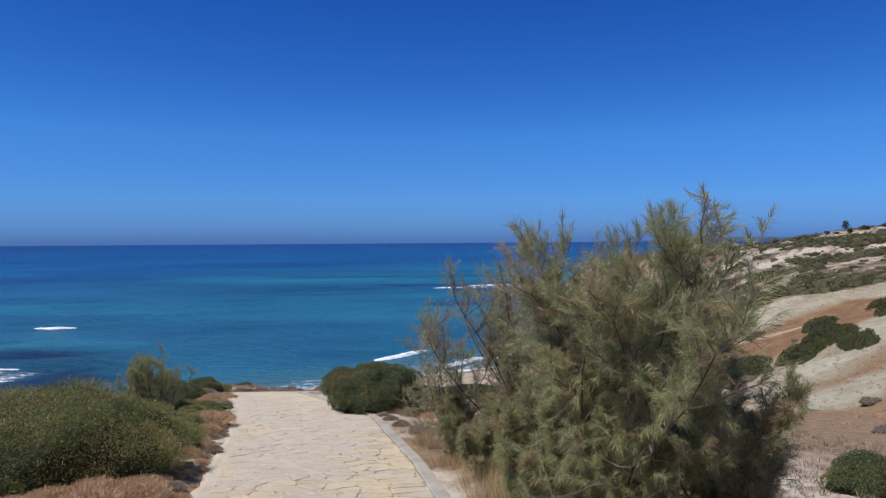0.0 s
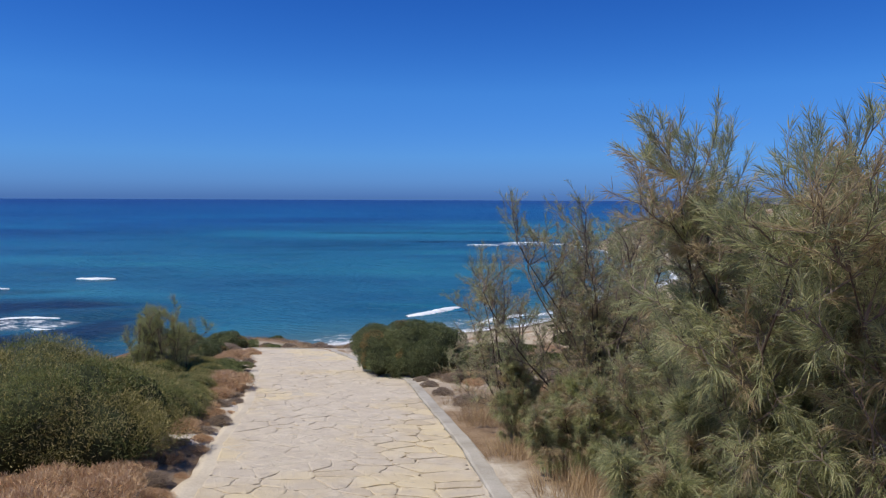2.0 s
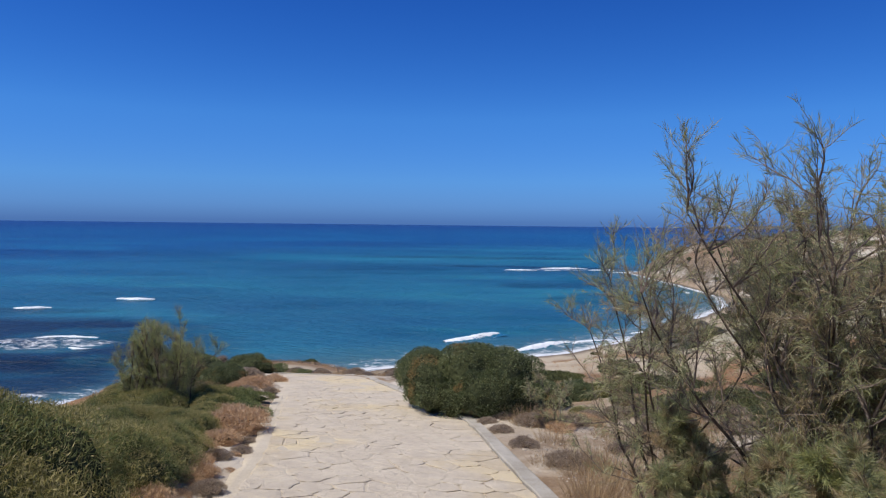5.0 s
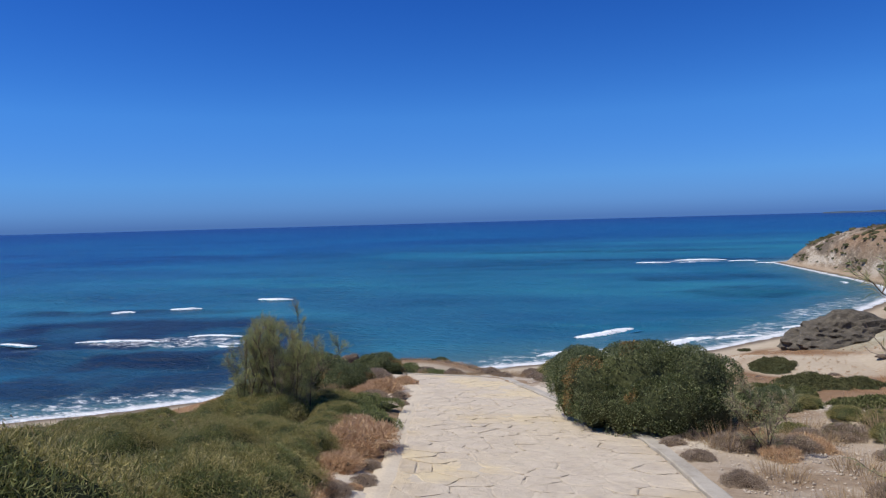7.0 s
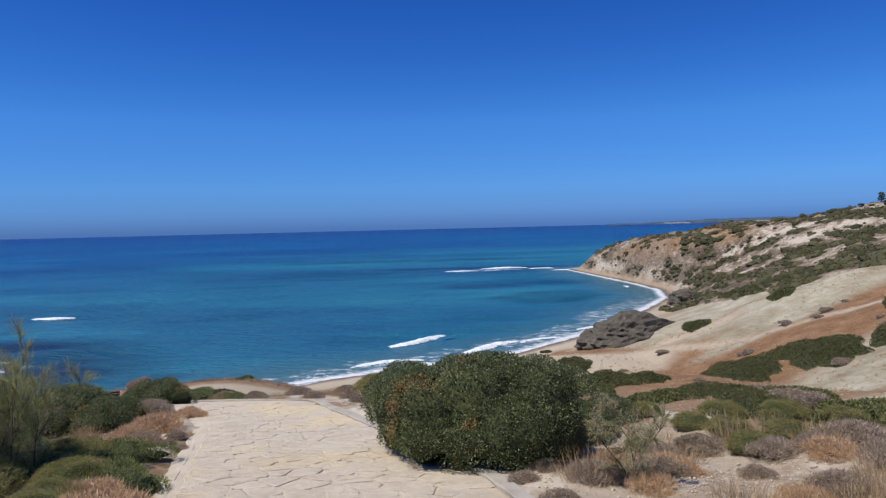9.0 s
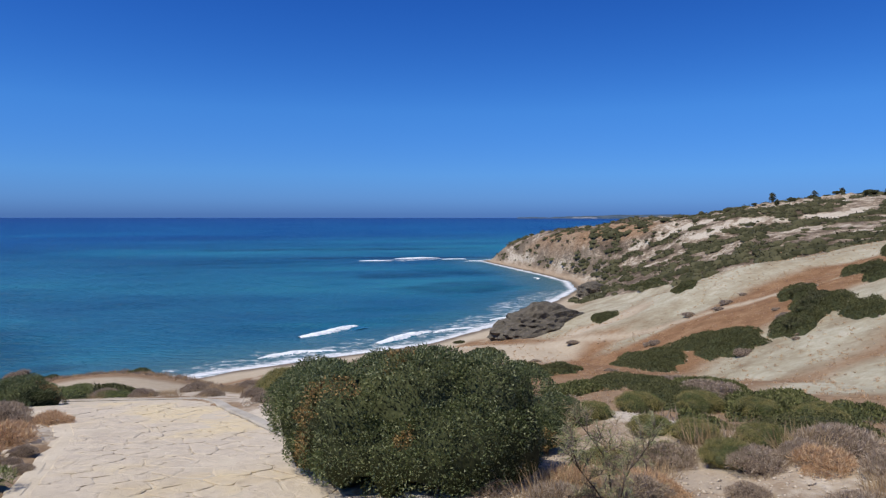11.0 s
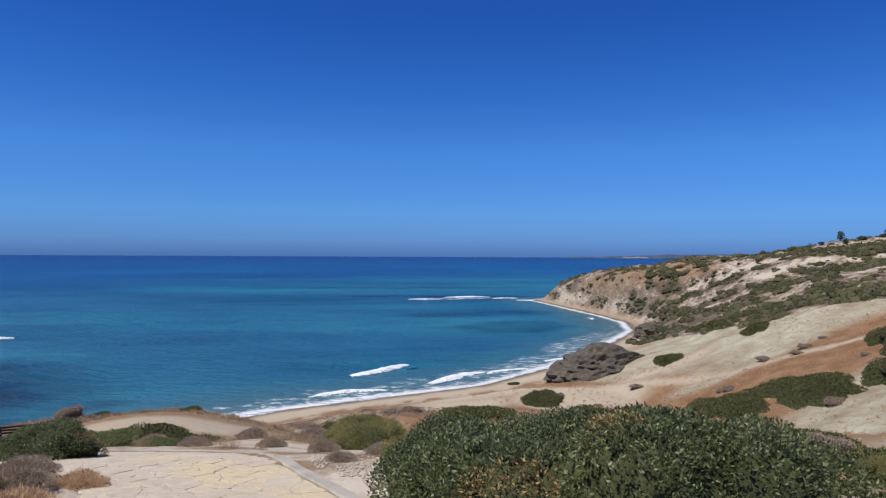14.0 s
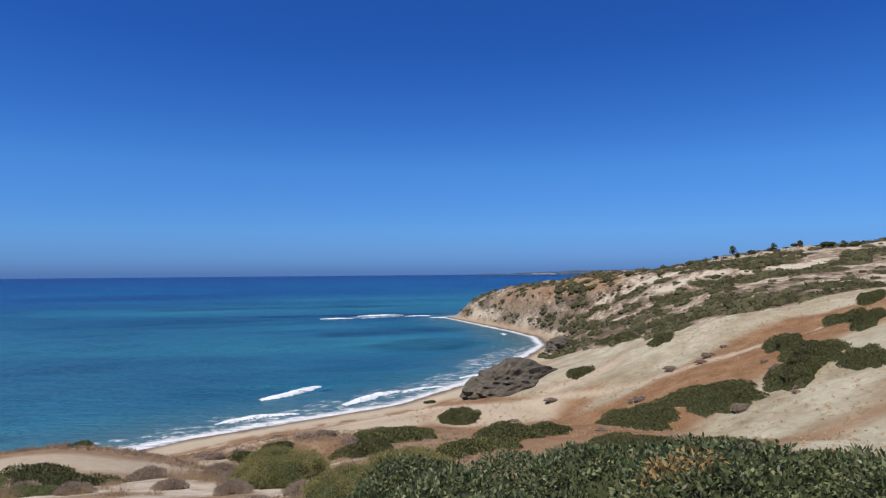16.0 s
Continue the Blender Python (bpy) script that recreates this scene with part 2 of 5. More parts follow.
far = (0.011, 0.044, 0.172)
c = m.mix(m.mask(m.math("ADD", off, m.math("MULTIPLY", streak, 260.0)), 190, 560), shelf, deep)
c = m.mix(m.mask(off, 500, 2600), c, far)
c = m.mix(m.mask(m.math("ADD", off, m.math("MULTIPLY", streak2, 16.0)), 34, 6), c, (0.06, 0.15, 0.175))
c = m.mix(m.math("MULTIPLY", reef, 0.95), c, (0.003, 0.013, 0.040))
lace = m.noise(0.9, 6, 0.75, w, (0.6, 1.0, 1))
lace2 = m.noise(3.2, 4, 0.7, w, (0.6, 1.0, 1))
foam_zone = m.attribute("foam")
edge = m.math("SUBTRACT", m.math("ADD", m.math("MULTIPLY", lace, 0.72), m.math("MULTIPLY", lace2, 0.28)), m.math("MULTIPLY", m.math("SUBTRACT", 1.0, foam_zone), 0.30))
foam = m.mask(edge, 0.40, 0.56)
foam = m.math("MULTIPLY", foam, m.mask(foam_zone, 0.02, 0.15))
foam = m.math("MAXIMUM", foam, m.math("MULTIPLY", m.attribute("swash"), m.mask(lace, 0.30, 0.45)))
c = m.mix(foam, c, (0.80, 0.82, 0.83))
m.colour(c)
rr = m.mix(foam, (0.32, 0.32, 0.32), (0.9, 0.9, 0.9))
m.link(rr, m.p.inputs["Roughness"])
swell, ripple = m.noise(0.30, 4, 0.6, w, (0.5, 1.6, 1)), m.noise(1.6, 3, 0.6, w, (0.6, 1.4, 1))
SEA_WATER = m.bump(m.math("ADD", m.math("MULTIPLY", swell, 2.6), m.math("MULTIPLY", ripple, 0.7)), 0.9, 0.8).m
m = Mat("sea_foam", 0.9, 0.2)
n1 = m.noise(2.5, 5, 0.7, m.world_place())
FOAM = m.colour(m.ramp(n1, (0.3, (0.66, 0.74, 0.78)), (0.55, (0.84, 0.87, 0.88)))).bump(n1, 0.8, 0.2).m
m = Mat("wave_face", 0.25, 0.3)
n1 = m.noise(0.6, 4, 0.6, m.world_place())
WAVE = m.colour(m.ramp(n1, (0.3, (0.012, 0.10, 0.165)), (0.7, (0.028, 0.165, 0.215)))).m
# bluish base colour paints the haze of distance onto the coast
m = Mat("far_coast", 0.95, 0.05)
n1 = m.noise(0.02, 4, 0.6, m.world_place())
FAR_COAST = m.colour(m.ramp(n1, (0.4, (0.05, 0.085, 0.13)), (0.65, (0.10, 0.13, 0.155)))).m
m = Mat("far_cliff", 0.95, 0.05)
FAR_CLIFF = m.colour(m.ramp(m.noise(0.03, 3, 0.6, m.world_place()), (0.4, (0.24, 0.26, 0.28)), (0.6, (0.38, 0.38, 0.36)))).m

# ---------------------------------------------------------------- lie of the land
SEA = -21.5


def hash2(i, j, seed):
    v = np.sin(i * 127.1 + j * 311.7 + seed * 74.7) * 43758.5453
    return v - np.floor(v)


def vnoise(x, y, seed=0):
    """Smooth value noise, 0 to 1."""
    i, j = np.floor(x), np.floor(y)
    u, v = x - i, y - j
    u, v = u * u * (3 - 2 * u), v * v * (3 - 2 * v)
    a, b = hash2(i, j, seed), hash2(i + 1, j, seed)
    c, d = hash2(i, j + 1, seed), hash2(i + 1, j + 1, seed)
    return (a * (1 - u) + b * u) * (1 - v) + (c * (1 - u) + d * u) * v


def fbm(x, y, seed=0, octaves=4):
    total, gain, norm = 0.0, 1.0, 0.0
    for k in range(octaves):
        total, norm = total + gain * vnoise(x, y, seed + k * 7), norm + gain
        x, y, gain = x * 2.03 + 11.3, y * 2.03 - 5.1, gain * 0.5
    return total / norm


def smooth(a, b, v):
    t = np.clip((v - a) / (b - a), 0, 1)
    return t * t * (3 - 2 * t)


# the waterline from the open coast to behind the headland: x, y, slope inland, height at which it levels
SHORE = np.array([
    (-900, -420, 0.30, 40), (-220, -10, 0.32, 40), (-110, 40, 0.32, 40), (-62, 72, 0.30, 40), (-38, 92, 0.26, 26),
    (-28, 97, 0.25, 26), (-20, 104, 0.225, 24), (8, 120, 0.19, 11), (24, 138, 0.24, 13), (45, 172, 0.38, 20),
    (58, 196, 0.60, 20), (63.0, 218, 0.9, 17), (61, 249, 2.4, 15), (56, 288, 1.30, 12), (52, 318, 0.80, 7),
    (75, 345, 0.80, 12), (130, 400, 0.60, 16), (300, 490, 0.50, 22), (700, 650, 0.40, 25),
])


def shore_distance(x, y):
    """Metres inland from the waterline; negative out at sea."""
    best, side = np.full(np.shape(x), 1e9), np.ones(np.shape(x))
    for (ax, ay), (bx, by) in zip(SHORE[:-1, :2], SHORE[1:, :2]):
        ex, ey = bx - ax, by - ay
        t = np.clip(((x - ax) * ex + (y - ay) * ey) / (ex * ex + ey * ey), 0, 1)
        dx, dy = x - ax - t * ex, y - ay - t * ey
        d = dx * dx + dy * dy
        s = np.where(ex * dy - ey * dx < 0, 1.0, -1.0)
        near = d < best - 1e-9
        best, side = np.where(near, d, best), np.where(near, s, side)
    return np.sqrt(best) * side


def shore_traits(x, y):
    """Slope and levelling height, blended from the stretches of coast near by."""
    ws = wa = wb = 0.0
    for p, q in zip(SHORE[:-1], SHORE[1:]):
        for k in range(4):
            px, py, a, b = p + (q - p) * (k / 4)
            w = np.hypot(q[0] - p[0], q[1] - p[1]) / ((x - px) ** 2 + (y - py) ** 2 + 60.0) ** 2
            ws, wa, wb = ws + w, wa + w * a, wb + w * b
    return wa / ws, wb / ws


# the stone path, edge to edge: left x, y and right x, y of each station
PATH_EDGES = np.array([
    (-0.6, -8.0, 2.5, -8.0), (-1.75, 0.0, 1.22, 0.0), (-3.0, 7.8, -0.11, 7.9), (-3.6, 10.2, -0.5, 10.3), (-4.3, 13.3, -1.2, 13.6),
    (-5.2, 16.3, -1.92, 16.7), (-6.0, 19.1, -3.15, 19.4), (-6.75, 21.3, -4.45, 22.2), (-8.2, 23.3, -6.0, 25.0), (-10.8, 24.6, -9.3, 26.3),
    (-16.0, 26.0, -15.6, 28.0)])


def path_level(x, y):
    v = np.minimum(y, 24.0) / 10
    z = 0.056 - 2.097 * v + 0.392 * v**2 - 0.0738 * v**3 + 0.006 * x
    return z - 0.23 * np.maximum(y - 24.0, 0) - 0.33 * np.maximum(-9.5 - x, 0) * (1 - smooth(28.5, 33, y)) * smooth(19, 22, y)


def path_offset(x, y):
    """How far outside the path's edges a place lies; negative on the path."""
    best = np.full(np.shape(x), 1e9)
    for p, q in zip(PATH_EDGES[:-1], PATH_EDGES[1:]):
        for k in range(4):
            s = p + (q - p) * ((k + 0.5) / 4)
            cx, cy, h = (s[0] + s[2]) / 2, (s[1] + s[3]) / 2, np.hypot(s[2] - s[0], s[3] - s[1]) / 2
            ux, uy = (s[2] - s[0]) / (2 * h), (s[3] - s[1]) / (2 * h)
            across, along = (x - cx) * ux + (y - cy) * uy, -(x - cx) * uy + (y - cy) * ux
            d = np.maximum(np.abs(across) - h, np.maximum(np.abs(along) - 1.3, 0) * 1.2 - 0.15)
            best = np.minimum(best, d)
    return best


def spur(x, y, ax, ay, bx, by, width, rise_a, rise_b):
    """A rounded ridge from a to b."""
    ex, ey = bx - ax, by - ay
    t = ((x - ax) * ex + (y - ay) * ey) / (ex * ex + ey * ey)
    tc = np.clip(t, 0, 1)
    d = np.hypot(x - ax - tc * ex, y - ay - tc * ey)
    return (rise_a + (rise_b - rise_a) * tc) * np.exp(-((d / width) ** 2))


def level(x, y):
    x, y = np.asarray(x, float), np.asarray(y, float)
    s = shore_distance(x, y)
    slope, cap = shore_traits(x, y)
    strand = 7.0 - 4.0 * smooth(150, 230, y)
    up = np.maximum(s - strand, 0)
    h = 0.07 * np.clip(s, -80, 9) + slope * up * smooth(0, 10, up + 4)
    over = np.maximum(h - cap * 0.8, 0)
    h = np.where(over > 0, cap * 0.8 + over / (1 + over / (cap * 0.5)) + 0.02 * over, h)
    for args in SPURS:
        h = h + spur(x, y, *args) * smooth(2, 14, s)
    # gullies and lumps
    far = smooth(30, 90, np.hypot(x + 3, y - 12))
    rough = smooth(3, 25, s)
    h = h + rough * far * (4.2 * (fbm(x / 26 + 0.25 * y / 26, y / 40, 3) - 0.5) + 1.6 * (fbm(x / 7, y / 9, 5) - 0.5))
    h = h + rough * smooth(140, 200, y) * (4.0 * (fbm(x / 4.0 + y / 9, y / 7, 8, 4) - 0.5) - 2.2 * np.abs(fbm(x / 11 + y / 22, y / 16 - x / 30, 9, 3) - 0.5))
    z = SEA + h
    # the hollow beside the path that runs down to the beach
    edge = -1.5 - 5.5 * smooth(17, 31, y)
    hollow = np.maximum(-9.8 - 0.185 * (y - 45), -18.6) + 0.40 * np.maximum(x - 24, 0) + 1.2 * (fbm(x / 14, y / 14, 21) - 0.5)
    w = smooth(edge, edge + 7.0, x) * smooth(-60, -20, y) * (1 - smooth(95, 125, y))
    gap = z - hollow
    z = z - w * (np.sqrt(gap * gap + 1.0) + gap) / 2
    # the shoulder that carries the path
    off = path_offset(x, y)
    right = smooth(-3.0, 1.0, x + 0.28 * (y - 10))
    reach = 5.0 + 0.5 * right
    brow = 27.0 + 1.1 * np.clip(-x - 7, 0, 16)
    keep = (1 - smooth(2.0, 2.0 + reach, off)) * (1 - smooth(brow, brow + 14, y))
    bed = path_level(x, y) + 0.10 * (fbm(x * 0.9, y * 0.9, 12) - 0.5) * smooth(0.2, 1.5, off) * 2 - 0.06 * smooth(0.5, 3.5, off)
    bed = bed - 0.15 * np.clip(off - 1.6, 0, 9) * (1 - smooth(-4.5, -2.5, x + 0.28 * (y - 10))) * smooth(6, 11, y) * (1 - smooth(20, 26, y))
    bed = bed + 0.035 * (1 - smooth(0.3, 1.4, off))
    z = z * (1 - keep) + bed * keep
    return z - 0.07 * (1 - smooth(-0.12, 0.05, off))


SPURS = [
    (45.0, 114.0, 78.0, 124.0, 9.0, 1.5, 0.5),
    (34.0, 95.0, 52.0, 100.0, 8.0, 2.5, 3.0),
    (78.0, 178.0, 92.0, 172.0, 10.0, 1.0, 2.0),
    (140.0, 180.0, 220.0, 110.0, 42.0, 4.0, 17.0),
    (74.0, 264.0, 108.0, 236.0, 15.0, -1.5, -4.2),
    (185.0, 240.0, 290.0, 220.0, 45.0, 5.0, 14.0),
    (-19.0, 52.0, -30.0, 64.0, 10.0, 1.6, 2.6),
    (-18.0, 4.0, -36.0, 42.0, 10.0, -6.0, -6.0),
    (-13.5, 8.0, -19.0, 22.0, 6.0, -3.0, -3.0),
    (-6.0, 36.0, -6.0, 64.0, 7.0, -2.4, -2.4),
]


# growth and bare rock on the headland's slope: y, height, half length, half height, rise towards the land
SCRUB_LANES = [(223, -16.7, 13, 2.3, 0.12), (197, -17.0, 15, 1.5, 0.12), (200, -11.6, 6, 1.8, 0.39), (193, -7.6, 6, 1.2, 0.43), (167, -11.8, 10, 0.9, 0.4),
               (154, -7.2, 11, 1.0, 0.23), (145, -3.2, 8, 1.0, 0.2), (129, -6.1, 6, 1.2, 0.11), (115, -5.7, 7, 1.1, 0.18), (122, -8.7, 5, 0.8, 0.27), (140, -11.7, 10, 0.8, 0.19),
               (168, 0.8, 8, 1.9, 0.0), (222, 0.6, 9, 1.2, 0.1), (163, -2.1, 5, 1.1, 0.4), (220, -10.4, 5, 1.3, 0.04), (273, -14.7, 7, 1.4, 0.05)]
BARE_CHALK = [(242, -18.5, 12, 2.0, 0.07), (283, -18.0, 17, 2.2, 0.06), (199, -8.4, 6, 1.6, 0.45), (192, -4.2, 8, 1.4, 0.4), (166, -3.2, 6, 1.9, 0.4), (156, -1.0, 8, 1.3, 0.3), (212, -20.0, 12, 0.8, 0.05), (176, -14.0, 9, 0.9, 0.3)]
OCHRE_BANKS = [(239, -8.2, 20, 4.5, 0.27), (218, -5.7, 15, 2.4, 0.09), (268, -11.4, 18, 3.0, 0.22)]


def bands(x, y, z, patches):
    """1 inside the patches of a slope, fading at their ragged rims."""
    r1, r2 = fbm(x / 6 + z / 3, y / 6, 131) - 0.5, fbm(x / 2.4, y / 2.4 + z, 133) - 0.5
    best = np.zeros(np.shape(x))
    for yc, zc, ry, rz, k in patches:
        v = np.hypot((y - yc + 5 * r1) / (ry * 1.1), (z - zc - k * (yc - y) + 1.8 * r1 + 1.6 * r2) / (rz * 1.15))
        best = np.maximum(best, 1 - smooth(0.7, 1.1, v))
    return best * smooth(105, 120, y)


def head_zone(x, y):
    """1 on the scrubby headland, 0 below the crest of the marl ridge."""
    crest = np.interp(x, (44, 50, 54, 56, 62, 66, 72, 90, 130), (178, 156, 136, 123, 116, 106, 95, 86, 74))
    return smooth(-2.5, 2.5, y - crest + 7 * (fbm(x / 9, y / 9, 31) - 0.5))


def scrub_lanes(x, y, z):
    """Where growth runs in slanting lanes over the headland: high inside the lanes."""
    v = z + 0.24 * y + 4.0 * (fbm(x / 20, y / 20, 95, 2) - 0.5)
    return 0.38 * fbm(y / 9 + x / 30, v / 2.8, 91, 3) + 0.62 * fbm(x / 6.0 + z / 3, y / 7.5, 93, 3)


# ---------------------------------------------------------------- mesh helpers
def mesh_data(name, verts, faces, material, smooth_faces=False):
    me = bpy.data.meshes.new(name)
    verts = np.asarray(verts, np.float32)
    if isinstance(faces, np.ndarray):
        n, k = faces.shape
        me.vertices.add(len(verts))
        me.vertices.foreach_set("co", verts.ravel())
        me.loops.add(n * k)
        me.loops.foreach_set("vertex_index", faces.ravel().astype(np.int32))
        me.polygons.add(n)
        me.polygons.foreach_set("loop_start", np.arange(0, n * k, k, dtype=np.int32))
        me.update(calc_edges=True)
    else:
        me.from_pydata(verts.tolist(), [], faces)
        me.update()
    if smooth_faces:
        me.polygons.foreach_set("use_smooth", np.ones(len(me.polygons), bool))
    me.materials.append(material)
    return me


def part(name, data, parent, label="", m=None):
    ob = new(name, data)
    ob.parent = parent
    if m is not None:
        ob.matrix_basis = m
    if label:
        ob["label"] = label
    return ob


def bm_data(name, bm, material, smooth_faces=False):
    me = bpy.data.meshes.new(name)
    bm.to_mesh(me)
    bm.free()
    if smooth_faces:
        me.polygons.foreach_set("use_smooth", np.ones(len(me.polygons), bool))
    me.materials.append(material)
    return me


def grown(start, stop, first, rate):
    """Steps that grow with the distance from start."""
    out, at, step = [], start, first
    way = 1 if stop > start else -1
    while (stop - at) * way > 0:
        at += step * way
        step *= 1 + rate
        out.append(at)
    return out


def grid_faces(nx, ny):
    i = np.arange(nx - 1)[None, :] + np.arange(ny - 1)[:, None] * nx
    i = i.ravel()
    return np.stack([i, i + 1, i + 1 + nx, i + nx], 1)


def set_attribute(me, name, values):
    me.attributes.new(name, "FLOAT", "POINT").data.foreach_set("value", np.asarray(values, np.float32).ravel())


# ---------------------------------------------------------------- ground
def ellipse(x, y, cx, cy, rx, ry, turn=0.0):
    """1 inside an oval, fading to 0 at its rim."""
    c, s = np.cos(radians(turn)), np.sin(radians(turn))
    u, v = ((x - cx) * c + (y - cy) * s) / rx, (-(x - cx) * s + (y - cy) * c) / ry
    return 1 - smooth(0.55, 1.0, np.hypot(u, v))


def build_ground():
    xs = np.array(sorted(grown(-14, -900, 0.4, 0.045) + list(np.arange(-14, 7.01, 0.22)) + grown(7, 900, 0.3, 0.0125)))
    ys = np.array(sorted(grown(4, -500, 0.5, 0.08) + list(np.arange(4, 30.01, 0.22)) + grown(30, 900, 0.3, 0.0125)))
    x, y = np.meshgrid(xs, ys)
    z = level(x, y)
    me = mesh_data("ground", np.stack([x, y, z], -1).reshape(-1, 3), grid_faces(len(xs), len(ys)), GROUND, True)
    s = shore_distance(x, y)
    rag = fbm(x / 9, y / 9, 31) - 0.5
    rag2 = fbm(x / 2.2, y / 2.2, 37) - 0.5
    sand = (1 - smooth(6, 13, s + 9 * rag)) * (1 - 0.75 * smooth(150, 215, y))
    for o in ((18, 97, 12, 9, 30), (-2, 92, 16, 5, 20), (6, 102, 14, 6, 25), (33, 106, 9, 6, 20)):
        sand = np.maximum(sand, ellipse(x + 5 * rag, y + 5 * rag, *o))
    marl = np.zeros_like(x)
    for o in ((62, 112, 32, 15, 22), (44, 104, 16, 9, 30), (84, 128, 26, 16, 10), (34, 60, 17, 9, 25), (44, 52, 16, 9, 40),
              (38, 92, 12, 6, 10), (26, 45, 9, 5, 20), (54, 60, 14, 7, 10), (8, 18, 3.5, 2.0, 20)):
        marl = np.maximum(marl, ellipse(x + 7 * rag, y + 7 * rag, *o))
    ridge_foot = np.interp(x, (10, 24, 30, 34, 37, 41, 48, 57, 62, 90), (99, 106, 97, 92, 90, 88, 90, 92, 84, 70))
    marl = np.maximum(marl, 0.92 * smooth(0, 4, y - ridge_foot + 4 * rag) * smooth(20, 26, x) * (1 - smooth(150, 165, y)))
    near = 1 - smooth(26, 55, np.hypot(x + 3, y - 15))
    rust = np.clip(smooth(-0.14, 0.06, rag + 0.5 * rag2) * (1 - near) * 0.9 + (ellipse(x, y, 38, 84, 26, 14, 25) + ellipse(x, y, 22, 84, 16, 9, 25)) * 0.8, 0, 1)
    rust = rust * (1 - 0.8 * smooth(130, 190, y))
    rust = np.maximum(rust, 0.9 * smooth(-1, 4, ridge_foot - y + 4 * rag) * smooth(54, 62, y + 8 * rag) * smooth(4, 10, x + 4 * rag) * (1 - sand))
    debris = smooth(5.0, 6.5, s + 3 * rag) * (1 - smooth(9, 11.5, s + 3 * rag)) * (1 - smooth(118, 124, y)) * smooth(-0.10, 0.0, rag2)
    sand, rust = sand * (1 - 0.9 * debris), np.maximum(rust, debris)
    head = head_zone(x, y) * smooth(-0.1, 0.25, smooth(3, 10, s))
    chalk = 0.36 + 0.5 * (fbm(x / 12 + y / 40, y / 16, 51) - 0.5)
    lanes = scrub_lanes(x, y, z)
    chalk = chalk + 0.24 * (1 - smooth(0.36, 0.52, lanes)) - 0.30 * smooth(0.50, 0.62, lanes) + 0.12 * smooth(-8, -2, z) * (1 - smooth(205, 225, y)) + 0.50 * bands(x, y, z, BARE_CHALK) - 0.45 * bands(x, y, z, SCRUB_LANES)
    bare = np.maximum(ellipse(x + 1.5 * rag2, y + 1.5 * rag2, -3.2, 22.2, 1.5, 2.4) * 0.95, smooth(-0.02, 0.10, rag2) * 0.9 * (1 - smooth(9, 20, np.hypot(x + 3, y - 17))))
    bare = np.maximum(bare, near * 0.5 * ellipse(x + 1.2 * rag2, y + 1.2 * rag2, 0.6, 16.0, 3.4, 3.6))
    bare = np.maximum(bare, ellipse(x + 1.5 * rag2, y + 1.5 * rag2, 8.2, 17.2, 2.4, 1.5, 20))
    chalk = np.clip(np.where(head > 0.3, chalk, 0.80), 0, 1)
    ochre = bands(x, y, z, OCHRE_BANKS) * (1 - bands(x, y, z, BARE_CHALK))
    for ax, ay, bx, by in ((12, 95, 24, 104), (24, 104, 30, 95), (30, 95, 37, 86), (37, 86, 45, 80), (45, 80, 60, 76), (-18, 42, -11, 49), (-11, 49, -2, 56), (-26, 60, -12, 68), (-12, 68, -3, 84), (-3, 84, 8, 96)):
        t = np.clip(((x - ax) * (bx - ax) + (y - ay) * (by - ay)) / ((bx - ax) ** 2 + (by - ay) ** 2), 0, 1)
        d = np.hypot(x - ax - t * (bx - ax), y - ay - t * (by - ay))
        sand = np.maximum(sand, 0.85 * (1 - smooth(0.5, 1.5, d + 1.2 * rag2)))
    for o in ((-14.6, 46.2, 6.5, 3.2, 20), (-18.4, 41.8, 3.4, 2.6, 30)):
        sand = np.maximum(sand, 0.9 * ellipse(x + 2 * rag2, y + 2 * rag2, *o))
    set_attribute(me, "rock_ground", np.maximum(head, bare))
    set_attribute(me, "ochre", ochre)
    set_attribute(me, "crags", head)
    set_attribute(me, "sand", sand)
    set_attribute(me, "marl", marl * (1 - sand))
    set_attribute(me, "rust", rust)
    set_attribute(me, "chalk", chalk)
    set_attribute(me, "wet", 1 - smooth(0.4, 2.6, s + 1.5 * rag2))
    ob = new("ground", me)
    return tagged(ob, "dry sandy slope of earth, chalk and straw falling to a beach", "ground", kind="structure")


build_ground()


